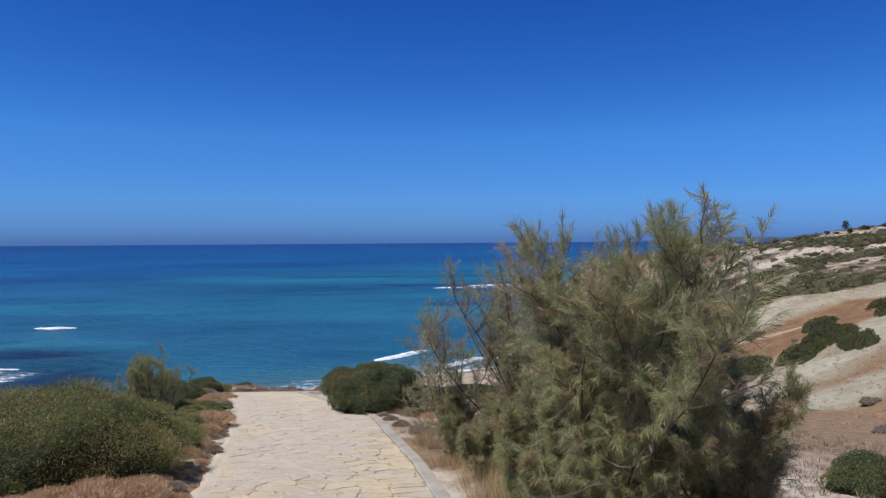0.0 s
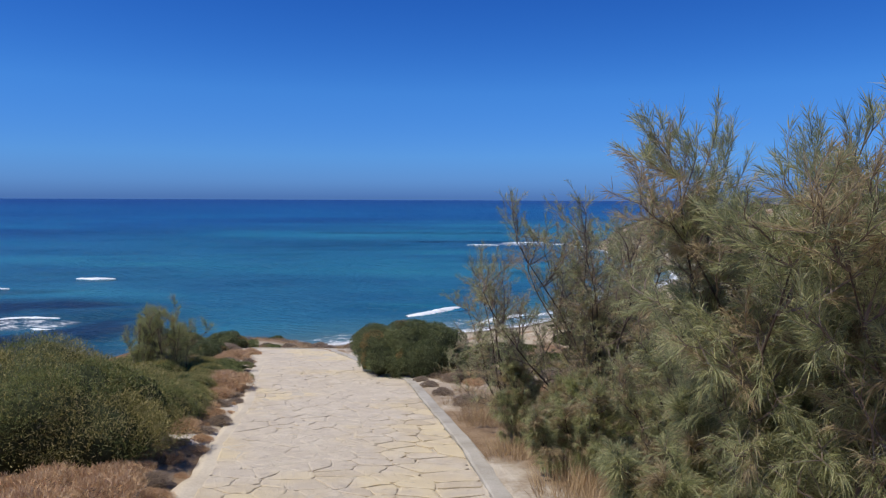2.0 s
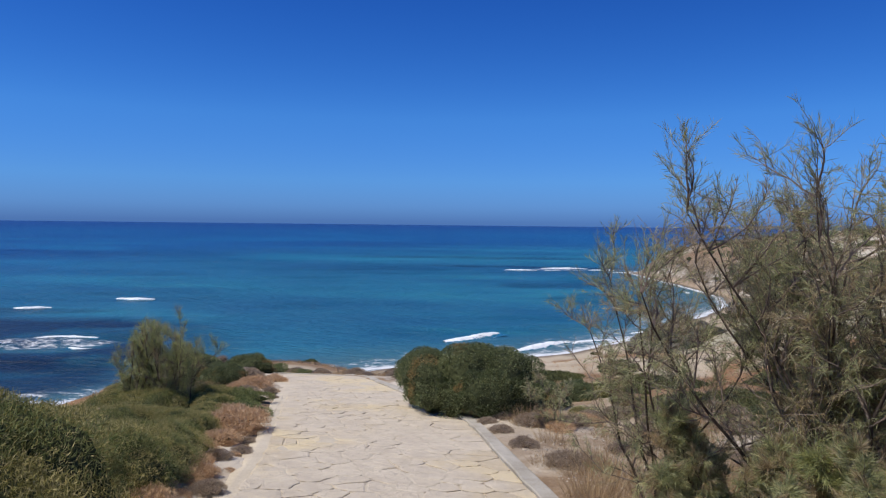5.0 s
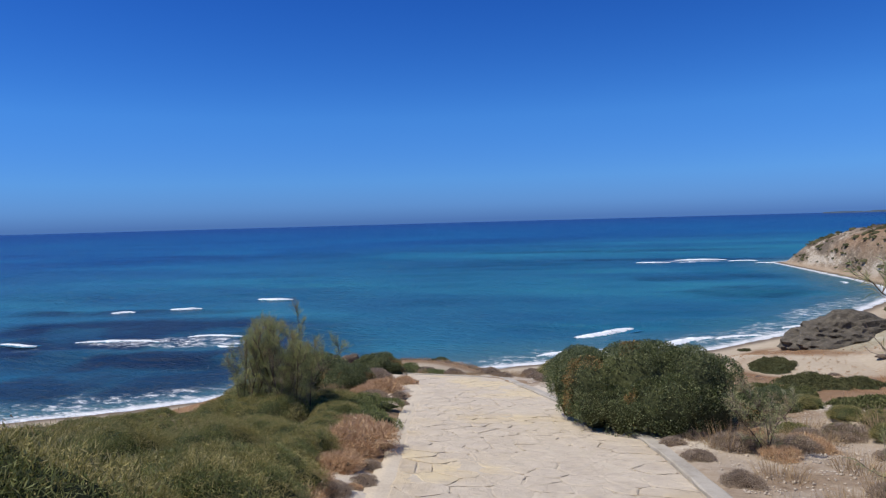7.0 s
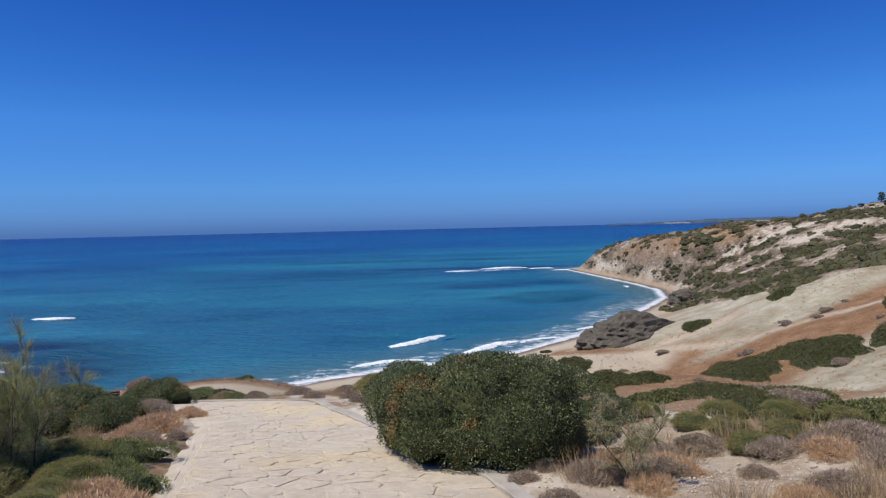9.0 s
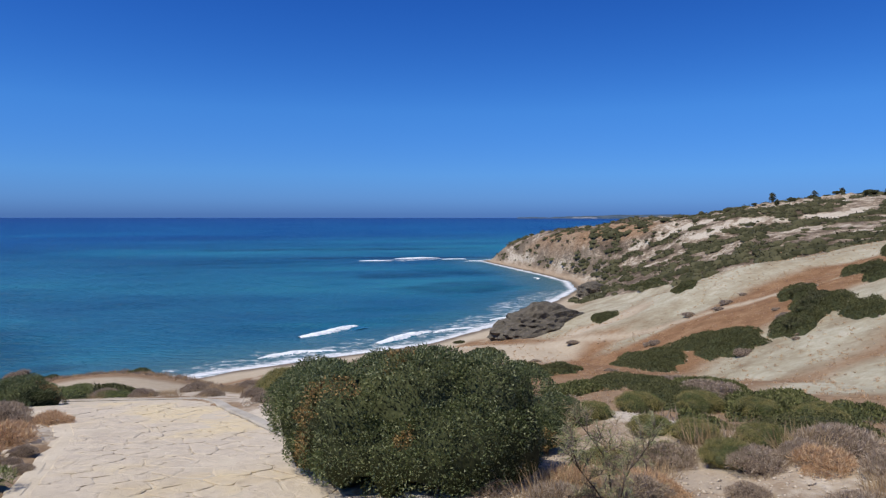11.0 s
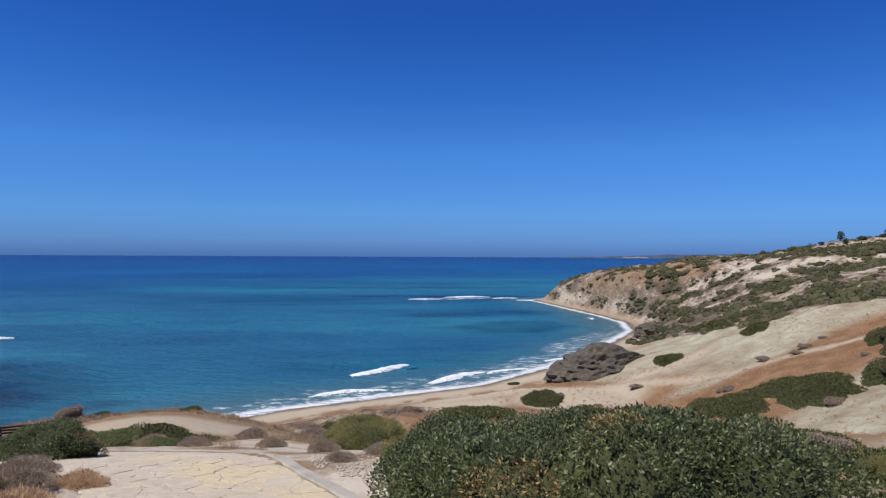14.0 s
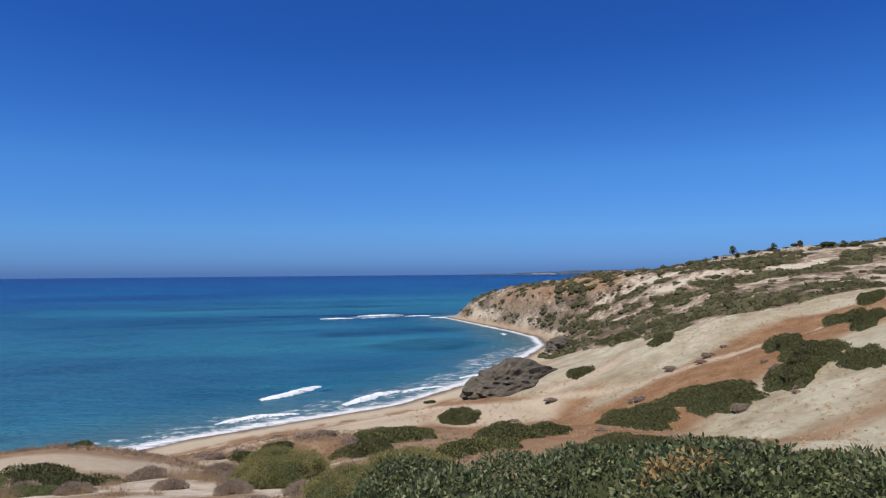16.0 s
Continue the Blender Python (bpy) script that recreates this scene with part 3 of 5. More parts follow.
# ---------------------------------------------------------------- sea
def build_sea():
    xs = np.array(sorted(grown(-130, -4800, 1.5, 0.05) + list(np.arange(-130, 90.1, 1.1)) + grown(90, 4800, 1.2, 0.06)))
    ys = np.array(sorted(grown(60, -900, 1.5, 0.08) + list(np.arange(60, 190.1, 0.8)) + grown(190, 4800, 0.9, 0.022)))
    x, y = np.meshgrid(xs, ys)
    s = -shore_distance(x, y)
    swell = np.sin((y - 0.30 * x) / 3.6 + 7.0 * fbm(x / 55, y / 32, 61)) * 0.42 * smooth(0.36, 0.66, fbm(x / 34, y / 20, 63))
    z = SEA + swell * smooth(1, 25, s) * (1 - smooth(350, 700, y)) + 0.10 * (fbm(x / 2.5, y / 2.0, 65, 3) - 0.5) * (1 - smooth(200, 400, y))
    me = mesh_data("sea", np.stack([x, y, z], -1).reshape(-1, 3), grid_faces(len(xs), len(ys)), SEA_WATER, True)
    rag = fbm(x / 11, y / 11, 71) - 0.5
    # surf along the beach, over the reefs and off the headland
    foam = (0.74 * (1 - smooth(7.0, 17.0, s + 12 * rag)) + 0.26 * (1 - smooth(1.2, 3.4, s + 2.5 * rag))) * smooth(-3, -0.5, s) * (1 - 0.45 * smooth(170, 230, y))
    foam = np.maximum(foam, 0.62 * ellipse(x, y, 4, 128, 24, 6, 40) * smooth(-0.12, 0.1, rag))
    foam = np.maximum(foam, 0.80 * ellipse(x + 6 * rag, y, -88, 115, 24, 6.5, 14))
    foam = np.maximum(foam, 0.55 * ellipse(x + 6 * rag, y, -105, 104, 18, 4, 14))
    foam = np.maximum(foam, 0.80 * ellipse(x + 6 * rag, y, 24, 330, 36, 7, 3))
    foam = np.maximum(foam, 0.60 * ellipse(x, y, -60, 72, 26, 7, 38))
    reef = np.maximum.reduce([1.0 * ellipse(x + 12 * rag, y + 6 * rag, -88, 108, 48, 28, 15), 0.9 * ellipse(x + 12 * rag, y + 6 * rag, -72, 88, 30, 17, 30), ellipse(x + 12 * rag, y + 6 * rag, -104, 128, 50, 20, 12), 0.8 * ellipse(x + 12 * rag, y, -128, 150, 40, 8, 12),
                              0.9 * ellipse(x + 20 * rag, y + 8 * rag, 6, 345, 75, 10, 0), 0.55 * ellipse(x + 20 * rag, y + 8 * rag, -20, 430, 110, 22, 4),
                              0.6 * ellipse(x + 14 * rag, y + 8 * rag, 26, 205, 26, 18, 55), 0.5 * ellipse(x + 14 * rag, y + 8 * rag, -52, 105, 16, 5, 25),
                              0.45 * ellipse(x + 16 * rag, y + 8 * rag, 20, 250, 34, 12, 10)])
    set_attribute(me, "offshore", s)
    swash = smooth(-0.4, 0.4, s + 2.0 * rag) * (1 - smooth(1.2, 2.6, s + 2.0 * rag))
    set_attribute(me, "swash", swash)
    set_attribute(me, "foam", foam)
    set_attribute(me, "reef", reef * (0.6 + 0.4 * smooth(-0.12, 0.08, rag)))
    return tagged(new("water", me), "deep blue sea turning turquoise, with white surf along the shore", "water", kind="structure")


build_sea()


def breaker(x, y, length, height, turn, seed, foam_share=1.0):
    """A wave that breaks: a curling face with a torn foam crest, trailing foam behind."""
    rng = np.random.default_rng(seed)
    n, k = max(14, int(length * 2.2)), 13
    u = np.linspace(-1, 1, n)
    env = np.clip(1 - np.abs(u) ** 2.5, 0, 1) * (0.6 + 0.6 * vnoise(u * 5 + seed, u * 0, seed))
    bow = 0.9 * np.sin(u * 2.1 + seed)
    verts = []
    for a, e, b in zip(u, env, bow):
        for v in np.linspace(-1, 1, k):
            verts.append((a * length / 2, v * height * 4.5 + b, height * e * 0.9 * np.exp(-(v * 2.2) ** 2) - 0.06))
    thing = new("breaking_wave")
    thing.matrix_world = pose(x, y, SEA, 0, 0, turn)
    tagged(thing, "breaking wave with a torn white foam crest", "wave", "breaking waves")
    part("face", mesh_data("face", verts, grid_faces(k, n), WAVE, True), thing, "clear green-blue wave face")
    m2, j = int(n * 2.6), 10
    u = np.linspace(-0.94, 0.94, m2) * foam_share
    fv = []
    for a in u:
        e = np.interp(a, np.linspace(-1, 1, n), env)
        front, back = height * (1.5 + 0.9 * rng.random()) * (0.35 + e), height * (1.2 + 1.6 * rng.random()) * (0.35 + e)
        for q in range(j):
            v = -front + (front + back) * q / (j - 1)
            rim = min(1.0, min(q, j - 1 - q) / 2.0)
            zz = height * e * 0.9 * np.exp(-(v / height / 4.5 * 2.2) ** 2) - 0.06 + rim * (0.05 + 0.10 * rng.random()) * (0.5 + height) - (1 - rim) * 0.05
            fv.append((a * length / 2 + rng.normal(0, 0.07), v + 0.9 * np.sin(a * 2.1 + seed) + rng.normal(0, 0.06), zz))
    part("crest", mesh_data("crest", fv, grid_faces(j, m2), FOAM, True), thing, "white foam crest")
    return thing


for k, (wx, wy, length, height, turn) in enumerate((
        (-8.5, 134, 16, 0.6, 44), (4.5, 126.5, 15, 0.55, 40), (-12.5, 114.5, 13, 0.35, 22), (14, 133, 10, 0.35, 42), (26, 146, 9, 0.3, 52), (-104.5, 180, 12, 0.55, 6), (-118, 158, 9, 0.5, 8), (-131, 150, 6, 0.4, 6),
        (-99, 113, 18, 0.35, 10), (-83, 121, 12, 0.35, 18), (-117, 107, 10, 0.3, 8), (-74, 112, 5, 0.25, 10), (3, 322, 16, 0.5, -4),
        (24, 337, 24, 0.6, 2), (41, 330, 13, 0.45, -3), (20, 320, 14, 0.4, 2), (48, 316, 8, 0.35, 8), (57, 262, 6, 0.25, 70), (55, 230, 6, 0.25, 80))):
    breaker(wx, wy, length, height, turn, 100 + k)


# ---------------------------------------------------------------- the stone path
def station(v):
    """Left and right edge of the path at the station number v."""
    i = int(np.clip(np.floor(v), 0, len(PATH_EDGES) - 2))
    t = v - i
    p = [PATH_EDGES[np.clip(i + k, 0, len(PATH_EDGES) - 1)] for k in (-1, 0, 1, 2)]
    return 0.5 * (2 * p[1] + (p[2] - p[0]) * t + (2 * p[0] - 5 * p[1] + 4 * p[2] - p[3]) * t * t + (3 * p[1] - p[0] - 3 * p[2] + p[3]) * t**3)


MIDS, run = [], 0.0
for v in np.linspace(0, len(PATH_EDGES) - 1.001, 400):
    s4 = station(v)
    mid_point = np.array([(s4[0] + s4[2]) / 2, (s4[1] + s4[3]) / 2])
    run += np.hypot(*(mid_point - MIDS[-1][1])) if MIDS else 0.0
    MIDS.append((run, mid_point, v))
RUNS, STATIONS = np.array([q[0] for q in MIDS]), np.array([q[2] for q in MIDS])
PATH_LENGTH = RUNS[-1]


def on_path(along, across, up=0.0):
    """A place on the path: metres along it, 0 at the left edge to 1 at the right, metres above its level."""
    e = station(np.interp(along, RUNS, STATIONS))
    x, y = e[0] + (e[2] - e[0]) * across, e[1] + (e[3] - e[1]) * across
    return np.array([x, y, path_level(x, y) + up])


def build_path():
    n, k = 460, 34
    verts = []
    for a in np.linspace(0, PATH_LENGTH, n):
        for j, c in enumerate(np.linspace(-0.01, 1.01, k)):
            wash = float(fbm(np.array(a * 2.3), np.array(c * 6.5), 41, 3)) + 0.25 * float(vnoise(np.array(a * 0.6), np.array(c * 1.6), 43)) - 0.125
            rough = float(smooth(0.5, 0.75, c) * (1 - smooth(18, 22, a)))
            c = c if j else c + 0.03 * (float(fbm(np.array(a * 1.7), np.array(3.0), 47, 3)) - 0.5) * 2
            verts.append(on_path(a, c, -0.006 - 0.008 * rough + 0.013 * (1 - 0.75 * rough) * float(smooth(0.49, 0.66, wash)) * (0.02 < c < 0.97)))
    top = len(verts)
    verts += [(x, y, z - 0.14) for x, y, z in verts]
    faces = grid_faces(k, n)
    side = [(i * k, (i + 1) * k, (i + 1) * k + top, i * k + top) for i in range(n - 1)]
    side += [(i * k + k - 1 + top, (i + 1) * k + k - 1 + top, (i + 1) * k + k - 1, i * k + k - 1) for i in range(n - 1)]
    side += [(j + (n - 1) * k, j + 1 + (n - 1) * k, j + 1 + (n - 1) * k + top, j + (n - 1) * k + top) for j in range(k - 1)]
    me = mesh_data("path", verts, np.vstack([faces, np.array(side)]), MORTAR, True)
    return tagged(new("pavement", me), "pale stone path of irregular flagstones set in sandy mortar", "path", kind="structure")


PAVEMENT = build_path()


def build_kerb(name, inner, outer, rise, label, start, stop):
    n = int((stop - start) * 3)
    verts, faces = [], []
    rng = np.random.default_rng(5)
    for a in np.linspace(start, stop, n):
        w = on_path(a, 1.0) - on_path(a, 0.0)
        wide = np.hypot(w[0], w[1])
        wob = rng.normal(0, 0.006, 6)
        for k, (c, up) in enumerate(((inner, -0.05), (inner, rise - 0.012), (inner + 0.018, rise), (outer - 0.02, rise), (outer, rise - 0.015), (outer, -0.22))):
            across = c / wide if name == "kerb_left" else 1 + c / wide
            verts.append(on_path(a, across + wob[k] / wide, up + wob[k] * 0.4))
    for i in range(n - 1):
        for k in range(5):
            faces.append((i * 6 + k, i * 6 + k + 1, i * 6 + 7 + k, i * 6 + 6 + k))
    faces += [tuple(range(6)), tuple((n - 1) * 6 + k for k in range(6))[::-1]]
    me = bpy.data.meshes.new(name)
    me.from_pydata([tuple(v) for v in verts], [], faces)
    me.materials.append(KERB if name == "kerb_right" else MORTAR)
    me.update()
    bm = bmesh.new()
    bm.from_mesh(me)
    bmesh.ops.recalc_face_normals(bm, faces=bm.faces)
    bm.to_mesh(me)
    bm.free()
    return tagged(new("kerb", me), label, "kerb", kind="structure")


build_kerb("kerb_right", -0.02, 0.17, 0.04, "raised concrete kerb along the stone path", 0.0, PATH_LENGTH)
build_kerb("kerb_left", -0.07, 0.10, 0.003, "flush concrete edging of the stone path", 24.0, PATH_LENGTH)


# ---------------------------------------------------------------- plants
def unit(v):
    return v / (np.linalg.norm(v, axis=-1, keepdims=True) + 1e-9)


def leaf_quads(base, way, length, width, rng, fold=0.25):
    """One folded leaf for each base point: a narrow quad along way."""
    side = unit(np.cross(way, rng.normal(size=way.shape)))
    lift = np.cross(side, way)
    l, w = length[:, None], width[:, None]
    a = base
    b = base + way * l * 0.45 + side * w * 0.5 + lift * w * fold
    c = base + way * l
    d = base + way * l * 0.45 - side * w * 0.5 + lift * w * fold
    verts = np.stack([a, b, c, d], 1).reshape(-1, 3)
    return verts, np.arange(len(verts)).reshape(-1, 4)


def lump_points(rng, lumps, count, shell=(0.80, 1.03)):
    """Points near the surface of a heap of ovals (x, y, z, rx, ry, rz), and their way outwards."""
    lumps = np.asarray(lumps, float)
    area = (lumps[:, 3] * lumps[:, 4] + lumps[:, 3] * lumps[:, 5] + lumps[:, 4] * lumps[:, 5])
    pick = rng.choice(len(lumps), int(count * 2.2), p=area / area.sum())
    way = unit(rng.normal(size=(len(pick), 3)))
    way[:, 2] = np.where(way[:, 2] < -0.35, -way[:, 2], way[:, 2])
    c, r = lumps[pick, :3], lumps[pick, 3:]
    pts = c + way * r * rng.uniform(*shell, (len(pick), 1))
    inside = np.zeros(len(pts), bool)
    for k, q in enumerate(lumps):
        d = np.linalg.norm((pts - q[:3]) / q[3:], axis=1)
        inside |= (d < 0.78) & (pick != k)
    keep = (~inside) & (pts[:, 2] > 0.0)
    out = unit(way / r)
    return pts[keep][:count], out[keep][:count]


def heap(rng, rx, ry, rz, count, small=(0.28, 0.5)):
    """A rounded heap of foliage lumps with an uneven outline, standing on z = 0."""
    lumps = [(0, 0, rz * 0.42, rx * 0.74, ry * 0.74, rz * 0.50)]
    for _ in range(count):
        a, h = rng.uniform(0, 2 * math.pi), rng.uniform(0.0, 1.0)
        f = math.sqrt(1 - (h * 0.92) ** 2) * rng.uniform(0.6, 0.82)
        s = rng.uniform(*small)
        lumps.append((rx * f * math.cos(a), ry * f * math.sin(a), rz * (0.12 + h * 0.62), rx * s, ry * s, rz * s * 0.85))
    return lumps


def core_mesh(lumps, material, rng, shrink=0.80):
    """The dense twigs and leaves inside a bush as one uneven body, shade put into its colour."""
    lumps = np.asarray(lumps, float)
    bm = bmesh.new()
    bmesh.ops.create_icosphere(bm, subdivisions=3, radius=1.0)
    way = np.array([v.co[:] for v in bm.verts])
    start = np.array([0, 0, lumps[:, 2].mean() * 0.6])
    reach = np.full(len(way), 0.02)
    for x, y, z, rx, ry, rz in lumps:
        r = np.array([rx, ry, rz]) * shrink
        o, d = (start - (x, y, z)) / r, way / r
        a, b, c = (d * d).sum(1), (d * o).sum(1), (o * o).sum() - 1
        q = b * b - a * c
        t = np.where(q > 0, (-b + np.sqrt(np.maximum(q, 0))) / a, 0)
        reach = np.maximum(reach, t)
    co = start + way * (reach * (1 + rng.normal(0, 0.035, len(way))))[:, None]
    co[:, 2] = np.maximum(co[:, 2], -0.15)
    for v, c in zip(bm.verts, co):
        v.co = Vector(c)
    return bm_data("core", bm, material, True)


# twig colours darkened to paint in the shade between the leaves
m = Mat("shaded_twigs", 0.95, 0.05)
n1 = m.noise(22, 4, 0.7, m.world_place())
TWIG_SHADE = m.colour(m.ramp(n1, (0.35, (0.035, 0.042, 0.02)), (0.6, (0.075, 0.085, 0.042)), (0.8, (0.13, 0.12, 0.07)))).m
m = Mat("shaded_dry_twigs", 0.95, 0.05)
n1 = m.noise(25, 4, 0.7, m.world_place())
DRY_TWIG_SHADE = m.colour(m.ramp(n1, (0.35, (0.08, 0.06, 0.045)), (0.6, (0.16, 0.125, 0.095)), (0.8, (0.24, 0.20, 0.16)))).m


def leafy_bush(name, lumps, leaves, length, width, material, label, seed, spread=0.8, up=0.25, second=None, share=0.0, core=TWIG_SHADE, shrink=0.80, group="", gaps=0.22, shell=(0.80, 1.03)):
    """An Empty with the shade-dark twig mass and the foliage as parts."""
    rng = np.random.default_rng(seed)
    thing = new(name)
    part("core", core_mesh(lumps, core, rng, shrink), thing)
    pts, out = lump_points(rng, lumps, leaves, shell)
    grain = 3.0 / max(np.ptp(pts[:, 0]), 0.5) + 1.6
    hole = vnoise(pts[:, 0] * grain + pts[:, 2] * 1.3 * grain, pts[:, 1] * grain - pts[:, 2] * grain, seed + 5) + 0.25 * rng.random(len(pts))
    pts, out = pts[hole > gaps], out[hole > gaps]
    way = unit(out * 0.75 + rng.normal(0, spread, pts.shape) + np.array([0, 0, up]))
    ln = length * rng.uniform(0.6, 1.35, len(pts))
    wd = width * rng.uniform(0.7, 1.3, len(pts))
    dry = np.zeros(len(pts), bool)
    if second is not None:
        dry = (vnoise(pts[:, 0] * 2.2 + seed, pts[:, 1] * 2.2 + pts[:, 2] * 1.7, seed) > 1 - share) & (rng.random(len(pts)) < 0.75)
        v, f = leaf_quads(pts[dry], way[dry], ln[dry], wd[dry], rng)
        if len(f):
            part("dry_crown", mesh_data("dry_crown", v, f, second), thing, "withered or darker sprigs")
    v, f = leaf_quads(pts[~dry], way[~dry], ln[~dry], wd[~dry], rng)
    part("crown", mesh_data("crown", v, f, material), thing)
    return tagged(thing, label, "bush", group)


def sit(x, y, dz=0.0):
    return float(level(np.array([x]), np.array([y]))[0]) + dz


def stand(thing, x, y, turn=0.0, dz=-0.04):
    thing.matrix_world = pose(x, y, sit(x, y, dz), 0, 0, turn)
    return thing


def copies(thing, places, dz=-0.04):
    """Further bushes of the same kind: x, y, turn, size."""
    for x, y, turn, size in places:
        c = copy_thing(thing, Matrix.Identity(4))
        c.matrix_basis = pose(x, y, sit(x, y, dz), 0, 0, turn) @ Matrix.Diagonal((size, size, size * (0.9 + 0.2 * hash2(x, y, 3)), 1))


def tube(points, radii, sides=6):
    """A tapered limb along points."""
    pts = [Vector(p) for p in points]
    verts, faces = [], []
    for i, (p, r) in enumerate(zip(pts, radii)):
        way = (pts[min(i + 1, len(pts) - 1)] - pts[max(i - 1, 0)]).normalized()
        a = way.orthogonal().normalized()
        b = way.cross(a)
        for k in range(sides):
            t = 2 * math.pi * k / sides
            verts.append(tuple(p + (a * math.cos(t) + b * math.sin(t)) * r))
    for i in range(len(pts) - 1):
        for k in range(sides):
            faces.append((i * sides + k, i * sides + (k + 1) % sides, (i + 1) * sides + (k + 1) % sides, (i + 1) * sides + k))
    return verts, faces


def bent(rng, start, way, length, steps, wander, rise):
    pts, w = [np.array(start, float)], unit(np.array(way, float))
    for _ in range(steps):
        w = unit(w + rng.normal(0, wander, 3) + np.array([0, 0, rise]))
        pts.append(pts[-1] + w * length / steps)
    return np.array(pts), w


def tamarisk(name, seed, height, stems, lean, sprays, label, spread=0.55, bare=0.25, plume=0.17, dry=0.22, fine=0.0034, green=TAMARISK, limbs=2.5, upright=0.62, taper=0.42, side=1.0, clump=0.12):
    """A many-stemmed tamarisk: stems, limbs and twigs that end in plumes of thread-like sprays."""
    rng = np.random.default_rng(seed)
    thing = new(name)
    wv, wf = [], []
    tips = []

    def add(pts, r0, r1, sides, vs, fs):
        v, f = tube(pts, np.linspace(r0, r1, len(pts)), sides)
        base = len(vs)
        vs.extend(v)
        fs.extend(tuple(i + base for i in q) for q in f)

    for s in range(stems):
        a = 2 * math.pi * s / stems + rng.uniform(-0.5, 0.5)
        out = rng.uniform(0.25, 1.15) * spread
        way = np.array([math.cos(a) * out + lean[0], math.sin(a) * out + lean[1], 1.0])
        size = height * (1.06 - taper * out / max(spread, 0.01) * rng.uniform(0.7, 1.15))
        root = (rng.uniform(-clump, clump), rng.uniform(-clump, clump), -0.1)
        trunk, _ = bent(rng, root, way, size, 9, 0.13, 0.05)
        sv, sf = tube(trunk, np.linspace(0.019 * height / 3, 0.004, len(trunk)), 6)
        part("stem", mesh_data("stem", sv, sf, BARK, True), thing, "dark twisted stem")
        for i in range(2, 10):
            for _ in range(int(limbs + rng.random())):
                t = i / 9
                w = unit(rng.normal(0, 1, 3) * [side, side, 0.5] + unit(way) * (0.6 + 0.9 * t))
                limb, wl = bent(rng, trunk[i], w, size * (0.36 - 0.20 * t) * rng.uniform(0.6, 1.2), 5, 0.2, 0.10)
                add(limb, 0.0085 * height / 3, 0.003, 4, wv, wf)
                for j in range(1, 6):
                    for _ in range(rng.integers(2, 4)):
                        w2 = unit(rng.normal(0, 0.75, 3) * [side, side, 1] + wl * 0.8 + [0, 0, 0.35])
                        twig, wt = bent(rng, limb[j], w2, rng.uniform(0.12, 0.30) * height / 3, 3, 0.2, 0.08)
                        add(twig, 0.0032, 0.0012, 3, wv, wf)
                        tips.append((twig, wt))
    tagged(part("brushwood", mesh_data("brushwood", wv, wf, TWIG_BARK), thing, "thin grey-brown twigs"), kind="stuff")
    for material, title, keep in ((green, "crown", 0), (TAMARISK_DRY, "dry_crown", 1)):
        base, way, droop = [], [], []
        for k, (twig, wt) in enumerate(tips):
            if hash2(k // 9, 3, seed) < bare and twig[0][2] < height * 0.8 and hash2(k, 1, seed) < 0.7:
                continue
            if (hash2(k // 6, 7, seed) < dry) != bool(keep):
                continue
            count = int(sprays * rng.uniform(0.6, 1.3))
            at = rng.uniform(0.1, 1.0, count) * (len(twig) - 1)
            i = np.minimum(at.astype(int), len(twig) - 2)
            base.append(twig[i] + (twig[i + 1] - twig[i]) * (at - i)[:, None])
            high = min(max(twig[-1][2] / height, 0), 1)
            lift = upright * high - 0.18 + rng.normal(0, 0.22)
            way.append(unit(unit(wt * [1, 1, 0.5] + [0, 0, lift]) + rng.normal(0, 0.42, (count, 3))))
            droop.append(np.full(count, max(0.0, 0.75 - 0.75 * high)))
        base, way, droop = np.concatenate(base), np.concatenate(way), np.concatenate(droop)
        ln = plume * rng.uniform(0.5, 1.35, len(base))
        v, f = leaf_quads(base, way, ln, fine * rng.uniform(0.7, 1.4, len(base)), rng, 0.1)
        v[2::4, 2] -= ln * droop * rng.uniform(0.4, 1.3, len(base))
        part(title, mesh_data(title, v, f, material), thing, "feathery grey-green sprays" if not keep else "brown dry sprays")
    return tagged(thing, label, "tree")


def tuft(name, seed, blades, radius, height, material, label, category="grass", lean=0.5, width=0.006, group="", heads=None):
    """A tuft of dry stalks."""
    rng = np.random.default_rng(seed)
    a, r = rng.uniform(0, 2 * math.pi, blades), radius * np.sqrt(rng.random(blades))
    base = np.stack([r * np.cos(a), r * np.sin(a), np.full(blades, -0.03)], 1)
    way = unit(np.stack([np.cos(a) * lean * r / radius, np.sin(a) * lean * r / radius, np.ones(blades)], 1) + rng.normal(0, 0.28, (blades, 3)))
    ln = height * rng.uniform(0.45, 1.15, blades)
    v, f = leaf_quads(base, way, ln, np.full(blades, width), rng, 0.0)
    thing = new(name)
    part("tuft", mesh_data("tuft", v, f, material), thing)
    if heads is not None:
        n = blades // 2
        tip = base[:n] + way[:n] * ln[:n, None] * 0.92
        hv, hf = leaf_quads(tip, unit(way[:n] + rng.normal(0, 0.5, (n, 3))), rng.uniform(0.03, 0.06, n), rng.uniform(0.015, 0.03, n), rng)
        tagged(part("seed_head", mesh_data("seed_head", hv, hf, heads), thing), kind="stuff")
    return tagged(thing, label, category, group)


